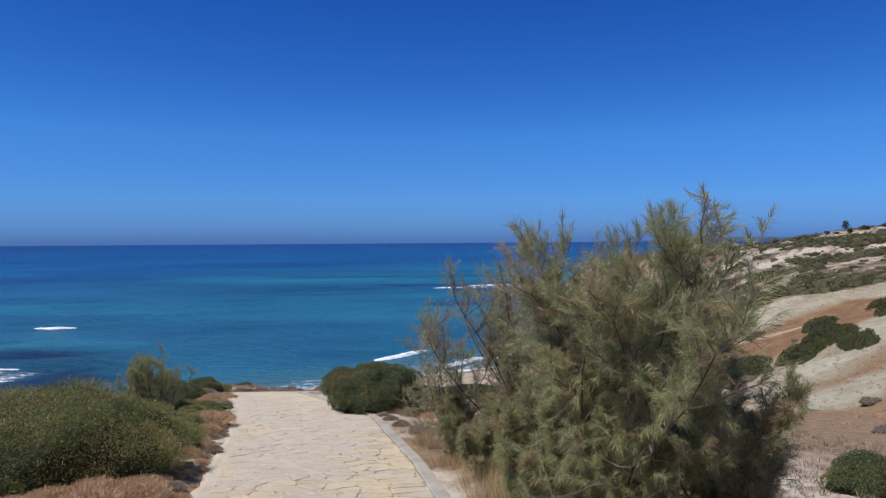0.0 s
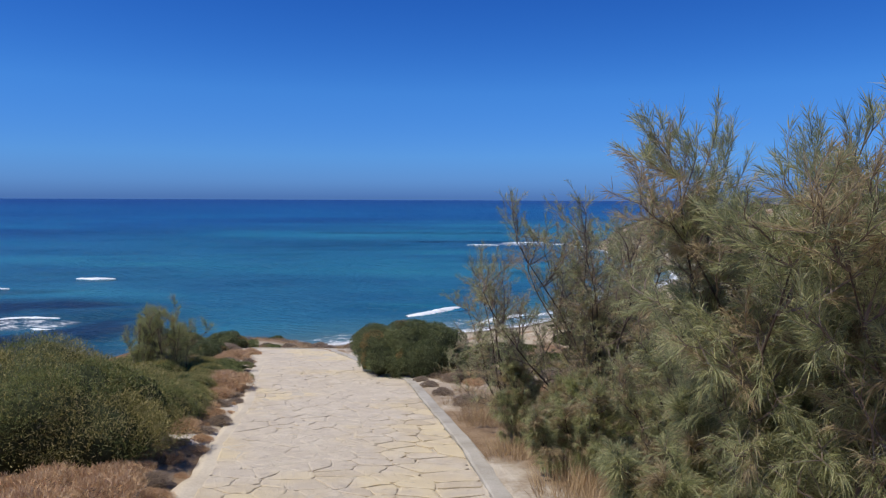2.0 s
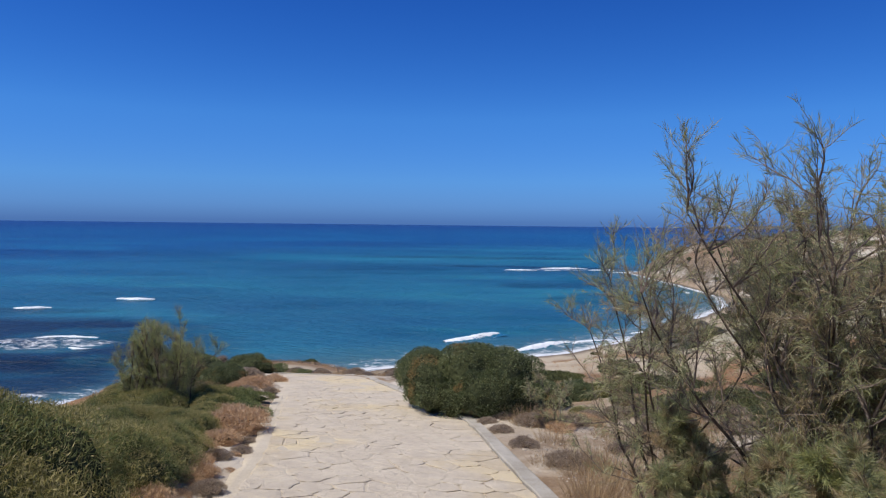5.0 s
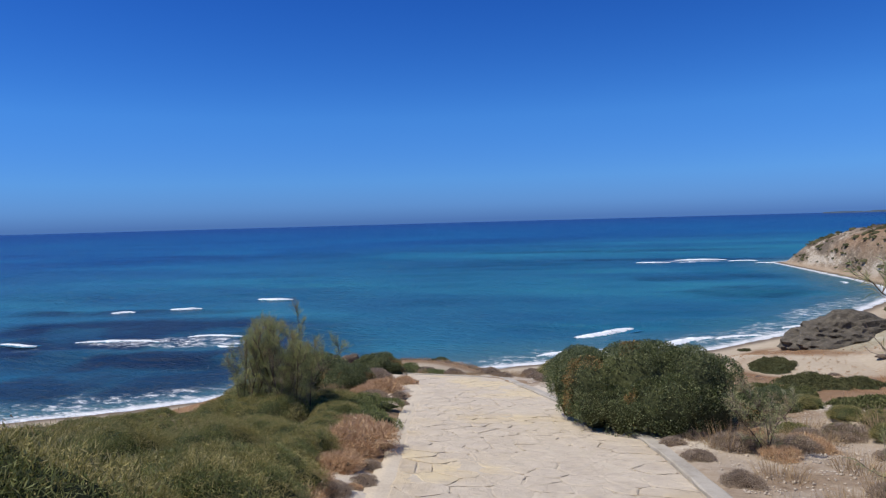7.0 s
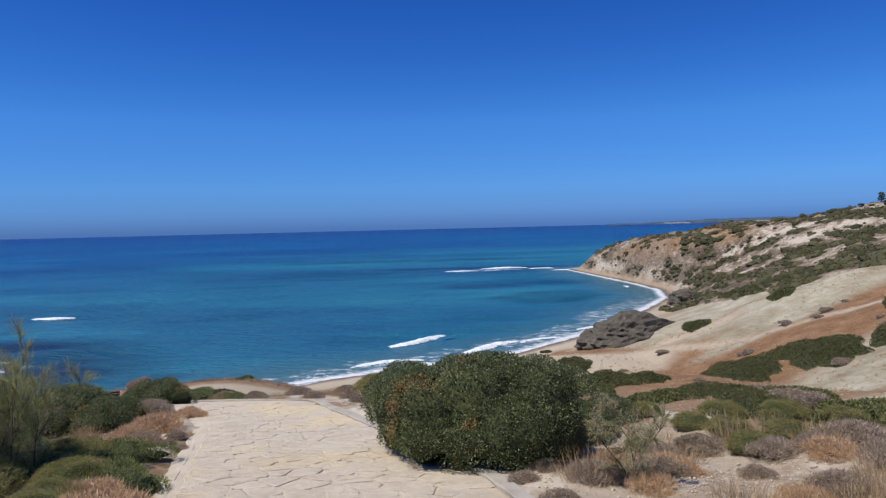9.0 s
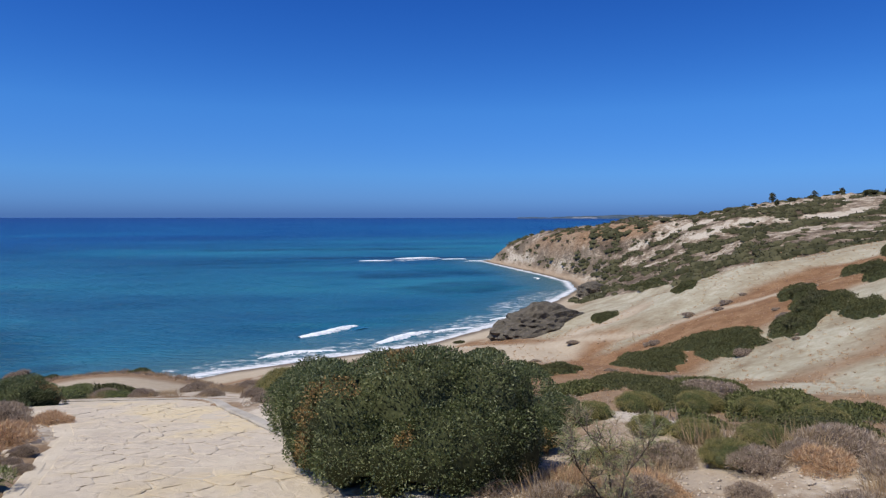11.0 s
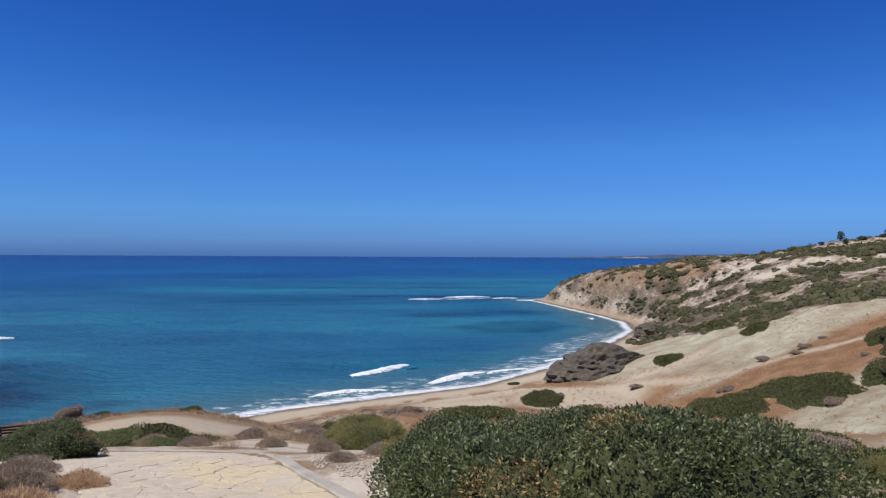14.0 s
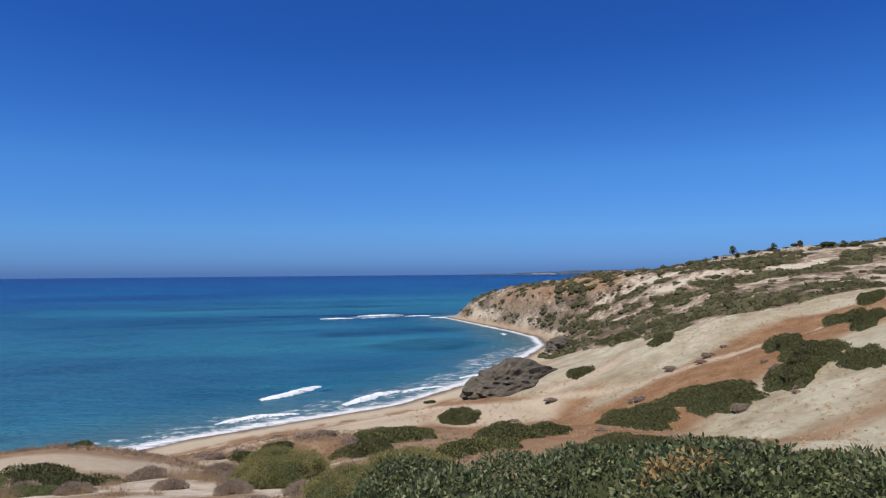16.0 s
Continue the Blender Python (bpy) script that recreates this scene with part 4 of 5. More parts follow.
# ---------------------------------------------------------------- bushes beside the path
rng0 = np.random.default_rng(77)
big = heap(rng0, 1.34, 1.18, 1.06, 44, (0.14, 0.28))
rngb = np.random.default_rng(79)
for _ in range(34):   # a flat-topped crown that follows the fall of the slope
    bx, by = rngb.uniform(-0.95, 1.05), rngb.uniform(-0.85, 0.85)
    if math.hypot(bx / 1.15, by / 1.05) < 1:
        br = rngb.uniform(0.22, 0.34)
        big.append((bx, by, 1.24 + 0.20 * min(-by, 0.6) - 0.12 * max(by, 0) - br * 0.85 - (0.46 if bx < 0 else 0.32) * abs(bx / 1.2) ** 2.5, br * 1.2, br * 1.2, br))
for k in range(22):   # a skirt that reaches the ground
    a, br = k * 0.2856 + rngb.normal(0, 0.05), rngb.uniform(0.24, 0.34)
    big.append((1.02 * math.cos(a), 0.90 * math.sin(a), 0.22 + rngb.uniform(0, 0.25), br, br, br * 1.1))
for k in range(24):   # and full flanks
    a, br = k * 0.2618 + rngb.normal(0, 0.06), rngb.uniform(0.26, 0.36)
    big.append((1.04 * math.cos(a), 0.92 * math.sin(a), 0.58 + rngb.uniform(-0.1, 0.22), br, br, br))
for k, (bx, by, bz, ra, rb, rc) in enumerate(big):   # it leans along the kerb and barely overhangs it
    rim = float(np.interp(17.7 + by, PATH_EDGES[:, 3], PATH_EDGES[:, 2])) + 0.17 + 2.0 - 0.72 - 0.22 * bz
    big[k] = (max(bx - 0.38 * by, rim + ra * 0.85), by, bz, ra, rb, rc)
stand(leafy_bush("mastic_bush", big, 135000, 0.028, 0.0135, MASTIC, "large dense dark green mastic bush beside the stone path", 201, second=MASTIC_DRY, share=0.15, shrink=0.72, gaps=0.24), -2.0, 17.7, 0)
side = heap(rng0, 1.0, 0.9, 0.80, 34, (0.14, 0.34))
mastic_small = stand(leafy_bush("mastic_bush", side, 16000, 0.036, 0.017, MASTIC, "dark green mastic bush with brown sprigs on the dry slope", 202, second=MASTIC_DRY, share=0.38), -8.9, 21.2, 80)
copies(mastic_small, ((-10.2, 22.2, 200, 0.8), (-7.9, 20.6, 130, 0.66), (-9.6, 20.2, 30, 0.6), (-0.55, 18.7, 60, 0.72), (0.3, 20.0, 160, 0.6), (-8.9, 24.6, 300, 0.9), (-11.4, 29.0, 10, 0.5), (9.9, 15.5, 40, 1.15)))

broom_heap = heap(rng0, 1.72, 1.22, 1.34, 40, (0.16, 0.36))
broom = stand(leafy_bush("broom_bush", broom_heap, 85000, 0.048, 0.0060, BROOM, "wide olive-green broom bush of fine wiry twigs", 211, spread=0.9, up=0.45, shrink=0.86,
                         second=BROOM_DARK, share=0.5, shell=(0.80, 1.16), gaps=0.3, group="broom bushes"), -5.22, 8.95, 12)
low_broom = leafy_bush("broom_bush", heap(rng0, 1.6, 1.5, 1.15, 34, (0.14, 0.36)), 34000, 0.100, 0.0085, BROOM, "low yellow-green broom bush of wiry twigs in the hedge", 212, spread=1.7, up=0.5, shrink=0.84,
                       gaps=0.34, shell=(0.74, 1.22), second=BROOM_DARK, share=0.34, group="broom bushes")
stand(low_broom, -5.3, 12.0, 0)
low_broom.scale = (0.5, 0.5, 0.5)
copies(broom, ((-5.0, 10.5, 230, 0.44),))
hedge = [(-8.1, 17.4, 60, 0.42), (-7.9, 18.2, 140, 0.36), (-6.7, 17.6, 220, 0.26), (-8.9, 18.4, 20, 0.4), (-4.0, 26.8, 200, 0.58), (-2.95, 23.6, 140, 0.42), (-2.1, 24.4, 330, 0.5)]
rngh = np.random.default_rng(83)
for hy in np.arange(10.4, 17.6, 0.72):
    left = np.interp(hy, PATH_EDGES[:, 1], PATH_EDGES[:, 0])
    for k in range(6):
        hx = left - 1.05 - 0.85 * k + rngh.normal(0, 0.14)
        if hx < -10.6 or (hy < 12.4 and hx < -7.4) or (abs(hx + 7.25) < 0.5 and abs(hy - 16.9) < 0.6):
            continue
        size = np.interp(hy, (10.4, 13, 15, 17.5), (0.56, 0.52, 0.43, 0.36)) * rngh.uniform(0.55, 1.3) * (0.8 if k == 0 else 1.0 - 0.085 * k)
        hedge.append((hx, hy + rngh.normal(0, 0.15), rngh.uniform(0, 360), size))
copies(low_broom, [q for k, q in enumerate(hedge) if k % 4 or k < 8])
copies(broom, [(x, y, t, size * 0.9) for k, (x, y, t, size) in enumerate(hedge) if k % 4 == 0 and k >= 8])

# grey-green scrub on the slope behind the big mastic
copies(low_broom, ((0.8, 19.9, 241, 0.19), (9.1, 37.7, 289, 0.68), (1.1, 18.7, 8, 0.19), (11.5, 37.2, 290, 0.69), (1.4, 18.2, 168, 0.2), (12.5, 34.7, 185, 0.65), (0.2, 17.8, 226, 0.18), (0.8, 17.7, 102, 0.18), (1.3, 17.3, 352, 0.2), (1.9, 17.7, 19, 0.2), (13.9, 33.0, 100, 0.64)))

# dry thorny cushions
thorn_heap = heap(rng0, 0.54, 0.50, 0.34, 16, (0.16, 0.42))
rust_heap = heap(rng0, 0.56, 0.52, 0.30, 12, (0.16, 0.4))
thorn = stand(leafy_bush("thorn_cushion", thorn_heap, 7500, 0.075, 0.0065, THORN, "dry grey-brown cushion of thorny twigs on chalky ground", 221, spread=0.8, up=0.5, core=DRY_TWIG_SHADE, shrink=0.55, shell=(0.7, 1.12), group="thorn cushions"), -1.42, 17.0, 0)
thorn.scale = (0.7, 0.7, 0.7)
copies(thorn, ((-5.9, 6.9, 10, 1.1), (-5.1, 6.6, 90, 0.9), (-6.6, 7.3, 190, 1.0), (-4.5, 6.3, 70, 0.7), (-0.77, 17.9, 40, 0.6), (-0.78, 16.2, 120, 0.6), (-0.11, 16.35, 200, 0.6), (0.85, 17.6, 10, 0.62), (1.45, 17.1, 60, 0.66), (0.99, 16.4, 300, 0.4), (1.4, 15.6, 20, 0.62),
               (1.9, 17.0, 250, 0.5), (-1.25, 15.4, 150, 0.36), (-0.9, 14.3, 310, 0.42), (0.4, 14.4, 55, 0.5), (2.3, 16.2, 70, 0.8), (2.9, 14.9, 130, 0.85), (1.9, 13.8, 200, 0.7), (0.3, 17.4, 90, 0.5), (2.6, 17.4, 20, 0.9), (-1.5, 16.2, 205, 0.33), (-1.2, 16.75, 75, 0.5),
               (-6.7, 19.0, 140, 0.6), (-7.6, 21.3, 220, 0.8), (-6.4, 18.0, 10, 0.5), (-8.1, 22.5, 100, 0.8),
               (-7.4, 27.2, 0, 0.6), (-8.6, 28.2, 80, 0.7), (-6.0, 27.6, 160, 0.6), (-5.0, 28.0, 230, 0.6), (-4.6, 25.4, 300, 0.6), (-4.1, 23.4, 40, 0.45), (-10.4, 28.6, 200, 0.8),
               (-5.4, 29.6, 120, 0.8), (-7.0, 30.2, 260, 0.8), (-3.3, 22.4, 180, 0.42), (-0.4, 13.2, 15, 0.55), (0.6, 12.6, 95, 0.7), (-12.3, 29.8, 60, 0.8), (3.0, 13.2, 20, 1.1), (-3.6, 24.2, 250, 0.5), (-2.8, 22.9, 130, 0.5)))
rusty = stand(leafy_bush("thorn_cushion", rust_heap, 5200, 0.085, 0.0075, RUST, "low rust-brown dried shrub at the path's edge", 222, spread=1.1, up=0.6, core=DRY_TWIG_SHADE, shrink=0.45, shell=(0.6, 1.15), gaps=0.30, group="rust-brown shrubs"), -5.05, 14.75, 0)
copies(rusty, ((-4.05, 9.3, 60, 0.62), (-4.4, 10.0, 130, 0.68), (-3.75, 8.6, 220, 0.5), (-4.65, 12.2, 300, 0.7), (-5.55, 15.6, 20, 0.75), (-4.5, 11.3, 80, 0.55), (-4.9, 13.7, 170, 0.62), (-0.45, 16.9, 240, 0.5), (0.1, 16.6, 30, 0.6),
               (-3.5, 7.7, 30, 0.72), (-3.9, 7.2, 210, 0.8), (-3.75, 8.2, 160, 0.7), (-4.2, 8.0, 110, 0.8), (-4.9, 7.4, 200, 0.7), (-4.25, 10.8, 45, 0.6), (-4.45, 11.9, 145, 0.55), (-4.75, 12.8, 250, 0.6), (-5.1, 14.1, 330, 0.5), (-3.95, 9.7, 15, 0.45), (-4.7, 7.9, 75, 0.7), (-3.2, 6.9, 75, 0.5), (-6.95, 20.2, 50, 0.9), (-7.15, 21.9, 290, 0.7), (-7.0, 19.5, 120, 0.7), (-6.75, 18.4, 250, 0.6), (0.95, 15.4, 30, 0.6), (-0.35, 15.7, 200, 0.5), (0.15, 16.5, 100, 0.55), (1.9, 16.7, 320, 0.6)))
edge_spots = []
for k in range(0, 46):
    ey = 4.5 + 0.33 * k + 0.12 * math.sin(k * 5.1)
    ex = float(np.interp(ey, PATH_EDGES[:, 1], PATH_EDGES[:, 0])) - 0.22 - 0.12 * math.sin(k * 2.3)
    edge_spots.append((ex, ey, k * 77 % 360, 0.22 + 0.14 * math.sin(k * 1.7) ** 2))
copies(rusty, [q for q in edge_spots if 6.5 < q[1] < 16.5 and math.sin(q[1] * 9.7) > -0.35])
copies(thorn, [q for q in edge_spots if q[1] <= 6.5 or math.sin(q[1] * 9.7) < -0.6 or q[1] > 18.5])
mats = stand(leafy_bush("mat_shrub", heap(rng0, 0.7, 0.55, 0.24, 9), 5200, 0.05, 0.008, BROOM_DARK, "low green mat of fine foliage at the path's edge", 223, spread=0.8, up=0.5, shrink=0.8, group="mat shrubs"), -6.35, 17.6, 20)
copies(mats, ((-5.75, 16.4, 120, 0.9), (-6.9, 16.9, 200, 0.9), (-7.2, 18.0, 60, 0.7), (-9.4, 28.0, 90, 1.2), (-12.0, 28.2, 60, 1.3), (-8.2, 27.6, 140, 0.8)))

# dry grass and seed heads
grass = stand(tuft("grass_tuft", 231, 260, 0.24, 0.36, STRAW, "tuft of golden dried grass beside the path", group="dry grass tufts", lean=0.5, width=0.005), 0.45, 8.2)
places = []
for k in range(250):
    gx, gy = rng0.uniform(-0.3, 3.6), rng0.uniform(6.5, 18.5)
    gx += -0.16 * (gy - 8)
    off = float(path_offset(np.array(gx), np.array(gy)))
    if off > 0.22 and (gy < 13.5 or rng0.random() < 0.32):
        places.append((gx, gy, rng0.uniform(0, 360), rng0.uniform(0.5, 1.15)))
for k in range(130):
    gx, gy = rng0.uniform(-14, -2.5), rng0.uniform(17, 34)
    off = float(path_offset(np.array(gx), np.array(gy)))
    if off > 0.25 and (gy > 25.5 or gx < -6):
        places.append((gx, gy, rng0.uniform(0, 360), rng0.uniform(0.45, 0.95)))
for gy in (15.2, 18.4, 18.9, 19.3, 19.7, 20.0, 17.9):
    places.append((-7.9 + 0.1 * math.sin(gy * 9), gy, gy * 77 % 360, 0.7))
copies(grass, places[:262])
reeds = stand(tuft("seed_stalks", 232, 26, 0.35, 0.42, STRAW, "tall pale seed stalks rising from the hedge", "grass", 0.5, 0.005, "seed stalks", STRAW), -8.0, 11.6, 0, 0.45)
copies(reeds, ((-7.4, 11.9, 90, 1.0), (-8.6, 12.2, 10, 0.9), (-6.8, 12.6, 200, 0.7), (-6.2, 11.4, 260, 0.7), (-7.7, 12.8, 130, 0.8), (-5.6, 12.6, 30, 0.6), (-6.6, 13.6, 70, 0.6), (-5.9, 10.8, 170, 0.6)), 0.42)

# ---------------------------------------------------------------- tamarisks
stand(tamarisk("tamarisk_tree", 301, 3.05, 15, (0.0, 0.0), 74, "tall feathery grey-green tamarisk beside the stone path", 0.44, 0.12, 0.105, 0.14, 0.0034), 1.78, 6.25, 0, -0.05)
stand(tamarisk("tamarisk_tree", 302, 3.35, 10, (0.0, 0.0), 34, "slender half-bare tamarisk with brown dry sprays", 0.25, 0.30, 0.085, 0.36, limbs=2.2, upright=0.9), 1.3, 10.5, 0, -0.05)
stand(tamarisk("tamarisk_tree", 303, 2.4, 6, (-0.26, -0.03), 26, "leaning thin tamarisk over the kerb", 0.18, 0.34, 0.085, 0.25, limbs=1.5, upright=0.9), 0.25, 11.1, 0, -0.05)
stand(tamarisk("tamarisk_tree", 304, 1.75, 25, (0.0, 0.0), 15, "small upright tamarisk above the low shrubs", 0.30, 0.0, 0.13, 0.12, 0.0034, TAMARISK_GREEN, 1.2, 2.2, 0.40, 0.4, 0.6), -7.3, 17.0, 0, -0.05)
stand(tamarisk("tamarisk_tree", 305, 1.15, 3, (0.0, 0.0), 13, "small thin tamarisk with a bare lower trunk", 0.34, 0.1, 0.07, 0.2, 0.004, TAMARISK, 1.5, 0.9), -0.50, 15.95, 0, -0.03)
stand(tamarisk("tamarisk_tree", 306, 1.7, 9, (0.0, 0.0), 50, "low bushy tamarisk among dry grass", 0.75, 0.12, 0.09, 0.30), 2.6, 6.4, 0, -0.05)
stand(tamarisk("tamarisk_tree", 307, 1.3, 7, (0.0, 0.0), 44, "low bushy tamarisk among dry grass", 0.8, 0.10, 0.095, 0.2, green=TAMARISK_GREEN), 1.15, 9.6, 0, -0.05)
stand(tamarisk("tamarisk_tree", 308, 2.9, 10, (0.0, 0.0), 40, "bushy tamarisk with many bare twigs among dry grass", 0.36, 0.22, 0.085, 0.32, limbs=2.0), 1.5, 10.9, 0, -0.05)
stand(tamarisk("tamarisk_tree", 309, 1.35, 9, (0.0, 0.0), 56, "low bushy tamarisk spreading under the tall one", 0.9, 0.06, 0.10, 0.18), 1.25, 6.6, 0, -0.05)
stand(tamarisk("tamarisk_tree", 310, 1.1, 8, (0.0, 0.0), 60, "low twiggy tamarisk shoots among dry grass", 0.9, 0.1, 0.085, 0.25), 0.75, 9.0, 0, -0.05)
stand(tamarisk("tamarisk_tree", 311, 1.15, 8, (0.0, 0.0), 56, "low twiggy tamarisk shoots at the foot of the tree", 0.8, 0.1, 0.085, 0.3), 0.45, 10.4, 0, -0.05)
stand(tamarisk("tamarisk_tree", 312, 2.0, 9, (0.0, 0.0), 44, "bushy tamarisk with many bare twigs among dry grass", 0.6, 0.15, 0.09, 0.3, limbs=2.0), 1.7, 8.3, 0, -0.05)


# ---------------------------------------------------------------- stones
def stone_mesh(seed, flat=0.7):
    rng = np.random.default_rng(seed)
    bm = bmesh.new()
    bmesh.ops.create_icosphere(bm, subdivisions=2, radius=1.0)
    axes = rng.normal(size=(7, 3))
    axes /= np.linalg.norm(axes, axis=1, keepdims=True)
    cut = rng.uniform(0.55, 0.9, 7)
    for v in bm.verts:
        p = np.array(v.co)
        for a, c in zip(axes, cut):
            over = p @ a - c
            if over > 0:
                p = p - a * over * 0.9
        v.co = Vector((p * (1 + rng.normal(0, 0.025))) * np.array([1, 0.8, flat]))
    return bm_data("stone", bm, WHITE_STONE)


STONES = [stone_mesh(400 + k) for k in range(6)]
rng0 = np.random.default_rng(78)
for k in range(46):
    sx, sy = (-3.45 + rng0.normal(0, 0.4), 21.9 + rng0.normal(0, 0.9)) if k < 30 else (-6.75 + rng0.normal(0, 0.25), 18.9 + rng0.normal(0, 0.7))
    if float(path_offset(np.array(sx), np.array(sy))) < 0.24:
        continue
    size = rng0.uniform(0.025, 0.065)
    ob = new("stone", STONES[k % 6])
    ob.matrix_world = pose(sx, sy, sit(sx, sy, size * 0.25), rng0.uniform(0, 30), rng0.uniform(0, 30), rng0.uniform(0, 360)) @ Matrix.Diagonal((size, size, size, 1))
    tagged(ob, "chalky white stone lying at the path's edge", "stone", "white stones")


def pebbles(name, count, area, sizes, seed, label):
    """Gravel strewn over the slope."""
    rng = np.random.default_rng(seed)
    tv = np.array([(1, 0, 0), (-0.5, 0.8, 0), (-0.5, -0.8, 0.1), (0.1, 0.1, 0.7), (0.1, 0, -0.6)])
    tf = np.array([(0, 1, 3), (1, 2, 3), (2, 0, 3), (1, 0, 4), (2, 1, 4), (0, 2, 4)])
    x, y = rng.uniform(area[0], area[1], count), rng.uniform(area[2], area[3], count)
    off = path_offset(x, y)
    keep = (off > 0.22) & (rng.random(count) < 0.25 + 0.75 * smooth(0.42, 0.62, fbm(x / 1.4, y / 1.4, seed)))
    x, y = x[keep], y[keep]
    z = level(x, y)
    s = rng.uniform(*sizes, len(x))
    a = rng.uniform(0, 2 * np.pi, len(x))
    c, sn = np.cos(a), np.sin(a)
    jit = tv[None] * (1 + rng.normal(0, 0.25, (len(x), 5, 3)))
    px = (jit[..., 0] * c[:, None] - jit[..., 1] * sn[:, None]) * s[:, None] + x[:, None]
    py = (jit[..., 0] * sn[:, None] + jit[..., 1] * c[:, None]) * s[:, None] + y[:, None]
    pz = jit[..., 2] * s[:, None] * 0.8 + z[:, None] + 0.2 * s[:, None]
    verts = np.stack([px, py, pz], -1).reshape(-1, 3)
    faces = (tf[None] + (np.arange(len(x)) * 5)[:, None, None]).reshape(-1, 3)
    tagged(new(name, mesh_data(name, verts, faces, WHITE_STONE)), label, "gravel", kind="stuff")


pebbles("gravel", 9000, (-2.5, 5.0, 12.2, 20.5), (0.007, 0.022), 81, "chalky gravel strewn over dry earth")
pebbles("gravel", 6000, (-2.3, 3.6, 13.0, 18.4), (0.007, 0.028), 84, "chalky gravel strewn between the cushions")
pebbles("gravel", 6000, (-12.0, -2.5, 8.0, 27.0), (0.008, 0.026), 82, "chalky gravel strewn beside the path")
pebbles("gravel", 5000, (-4.6, -2.0, 20.4, 24.4), (0.01, 0.035), 85, "chalky rubble heaped beside the kerb")
pebbles("gravel", 900, (14, 62, 40, 70), (0.04, 0.12), 83, "pale rubble lying in the dry hollow")


# ---------------------------------------------------------------- dark rock on the beach
def rock_outcrop(name, x, y, rx, ry, h, turn, seed, label):
    rng = np.random.default_rng(seed)
    bm = bmesh.new()
    bmesh.ops.create_icosphere(bm, subdivisions=5, radius=1.0)
    co = np.array([v.co[:] for v in bm.verts])
    d = fbm(co[:, 0] * 1.7 + co[:, 2] * 2 + seed, co[:, 1] * 1.7 - co[:, 2], seed, 5) - 0.5
    ridge = np.abs(fbm(co[:, 0] * 3 + 7, co[:, 1] * 3 + co[:, 2] * 3, seed + 4, 4) - 0.5)
    f = 1 + 0.7 * d - 0.22 * ridge + 0.10 * (fbm(co[:, 0] * 9 + co[:, 2] * 14, co[:, 1] * 9, seed + 8, 3) - 0.5) + 0.10 * np.abs(((co[:, 2] * 5 + co[:, 0] * 1.5) % 1.0) - 0.5)
    for v, c, k in zip(bm.verts, co, f):
        v.co = Vector((c[0] * rx * k, c[1] * ry * k, max(c[2], -0.2) * h * k))
    thing = new(name, bm_data(name, bm, ROCK))
    thing.matrix_world = pose(x, y, sit(x, y, -0.3), 0, 0, turn)
    return tagged(thing, label, "rock")


rock_outcrop("rock_outcrop", 27.0, 121.0, 12.5, 6.0, 4.0, 52, 90, "dark craggy rock outcrop at the back of the beach")
rock_outcrop("rock_outcrop", 57.5, 182.0, 8.0, 4.0, 3.2, 60, 91, "dark rock ledge above the shore of the cove")


# ---------------------------------------------------------------- shrubs down the slope and on the hills
def hill_shrub(name, rx, ry, h, seed, material, label, leaves=1500, leaf=0.22):
    rng = np.random.default_rng(seed)
    return leafy_bush(name, heap(rng, rx, ry, h, 16, (0.2, 0.42)), leaves, leaf, leaf * 0.55, material, label, seed, spread=0.7, up=0.3, shrink=0.9, group="hill shrubs")


def scrub_mat(x, y, rx, ry, turn, h, seed, label="flat dark olive mat of scrub on the dry slope", material=None, leaf=0.20):
    """A low blanket of scrub that follows the ground, with a ragged rim and humps."""
    rng = np.random.default_rng(seed)
    thing = new("scrub_mat")
    thing.matrix_world = Matrix.Translation((x, y, sit(x, y)))
    c, s = math.cos(radians(turn)), math.sin(radians(turn))

    def blanket(u, v):
        """Local place and height over the ground for oval coordinates."""
        a = np.arctan2(v, u)
        wob = 0.45 + 1.1 * fbm(np.cos(a) * 2.4 + seed, np.sin(a) * 2.4, seed, 4)
        px, py = (u * rx * c - v * ry * s) * wob, (u * rx * s + v * ry * c) * wob
        hump = 0.25 + 1.4 * fbm((px + x) / 1.7, (py + y) / 1.7, seed + 3, 3)
        up = 0.75 * h * np.sqrt(np.clip(1 - (u * u + v * v) ** 2, 0, 1)) * hump
        return px, py, level(px + x, py + y) - thing.matrix_world.translation.z, up

    rings, spokes = 9, 40
    r, a = np.meshgrid(np.linspace(0.0, 1.0, rings), np.linspace(0, 2 * np.pi, spokes), indexing="ij")
    px, py, g, up = blanket(r * np.cos(a), r * np.sin(a))
    # solid body under the leaves, its inner shade painted dark
    part("core", mesh_data("core", np.stack([px, py, g + up * 0.8 - 0.06], -1).reshape(-1, 3), grid_faces(spokes, rings), TWIG_SHADE, True), thing)
    n = int(min(16000, 1500 + 600 * rx * ry))
    q, a = np.sqrt(rng.random(n)), rng.uniform(0, 2 * np.pi, n)
    px, py, g, up = blanket(q * np.cos(a), q * np.sin(a))
    base = np.stack([px, py, g + up * rng.uniform(0.7, 1.0, n)], 1)
    way = unit(rng.normal(0, 0.7, base.shape) + np.stack([(px / rx) * 0.5, (py / rx) * 0.5, np.full(n, 0.55)], 1))
    v, f = leaf_quads(base, way, leaf * rng.uniform(0.6, 1.4, n), leaf * 0.5 * rng.uniform(0.7, 1.3, n), rng)
    part("crown", mesh_data("crown", v, f, material or MAT_SHRUB), thing)
    return tagged(thing, label, "shrub", "scrub mats")


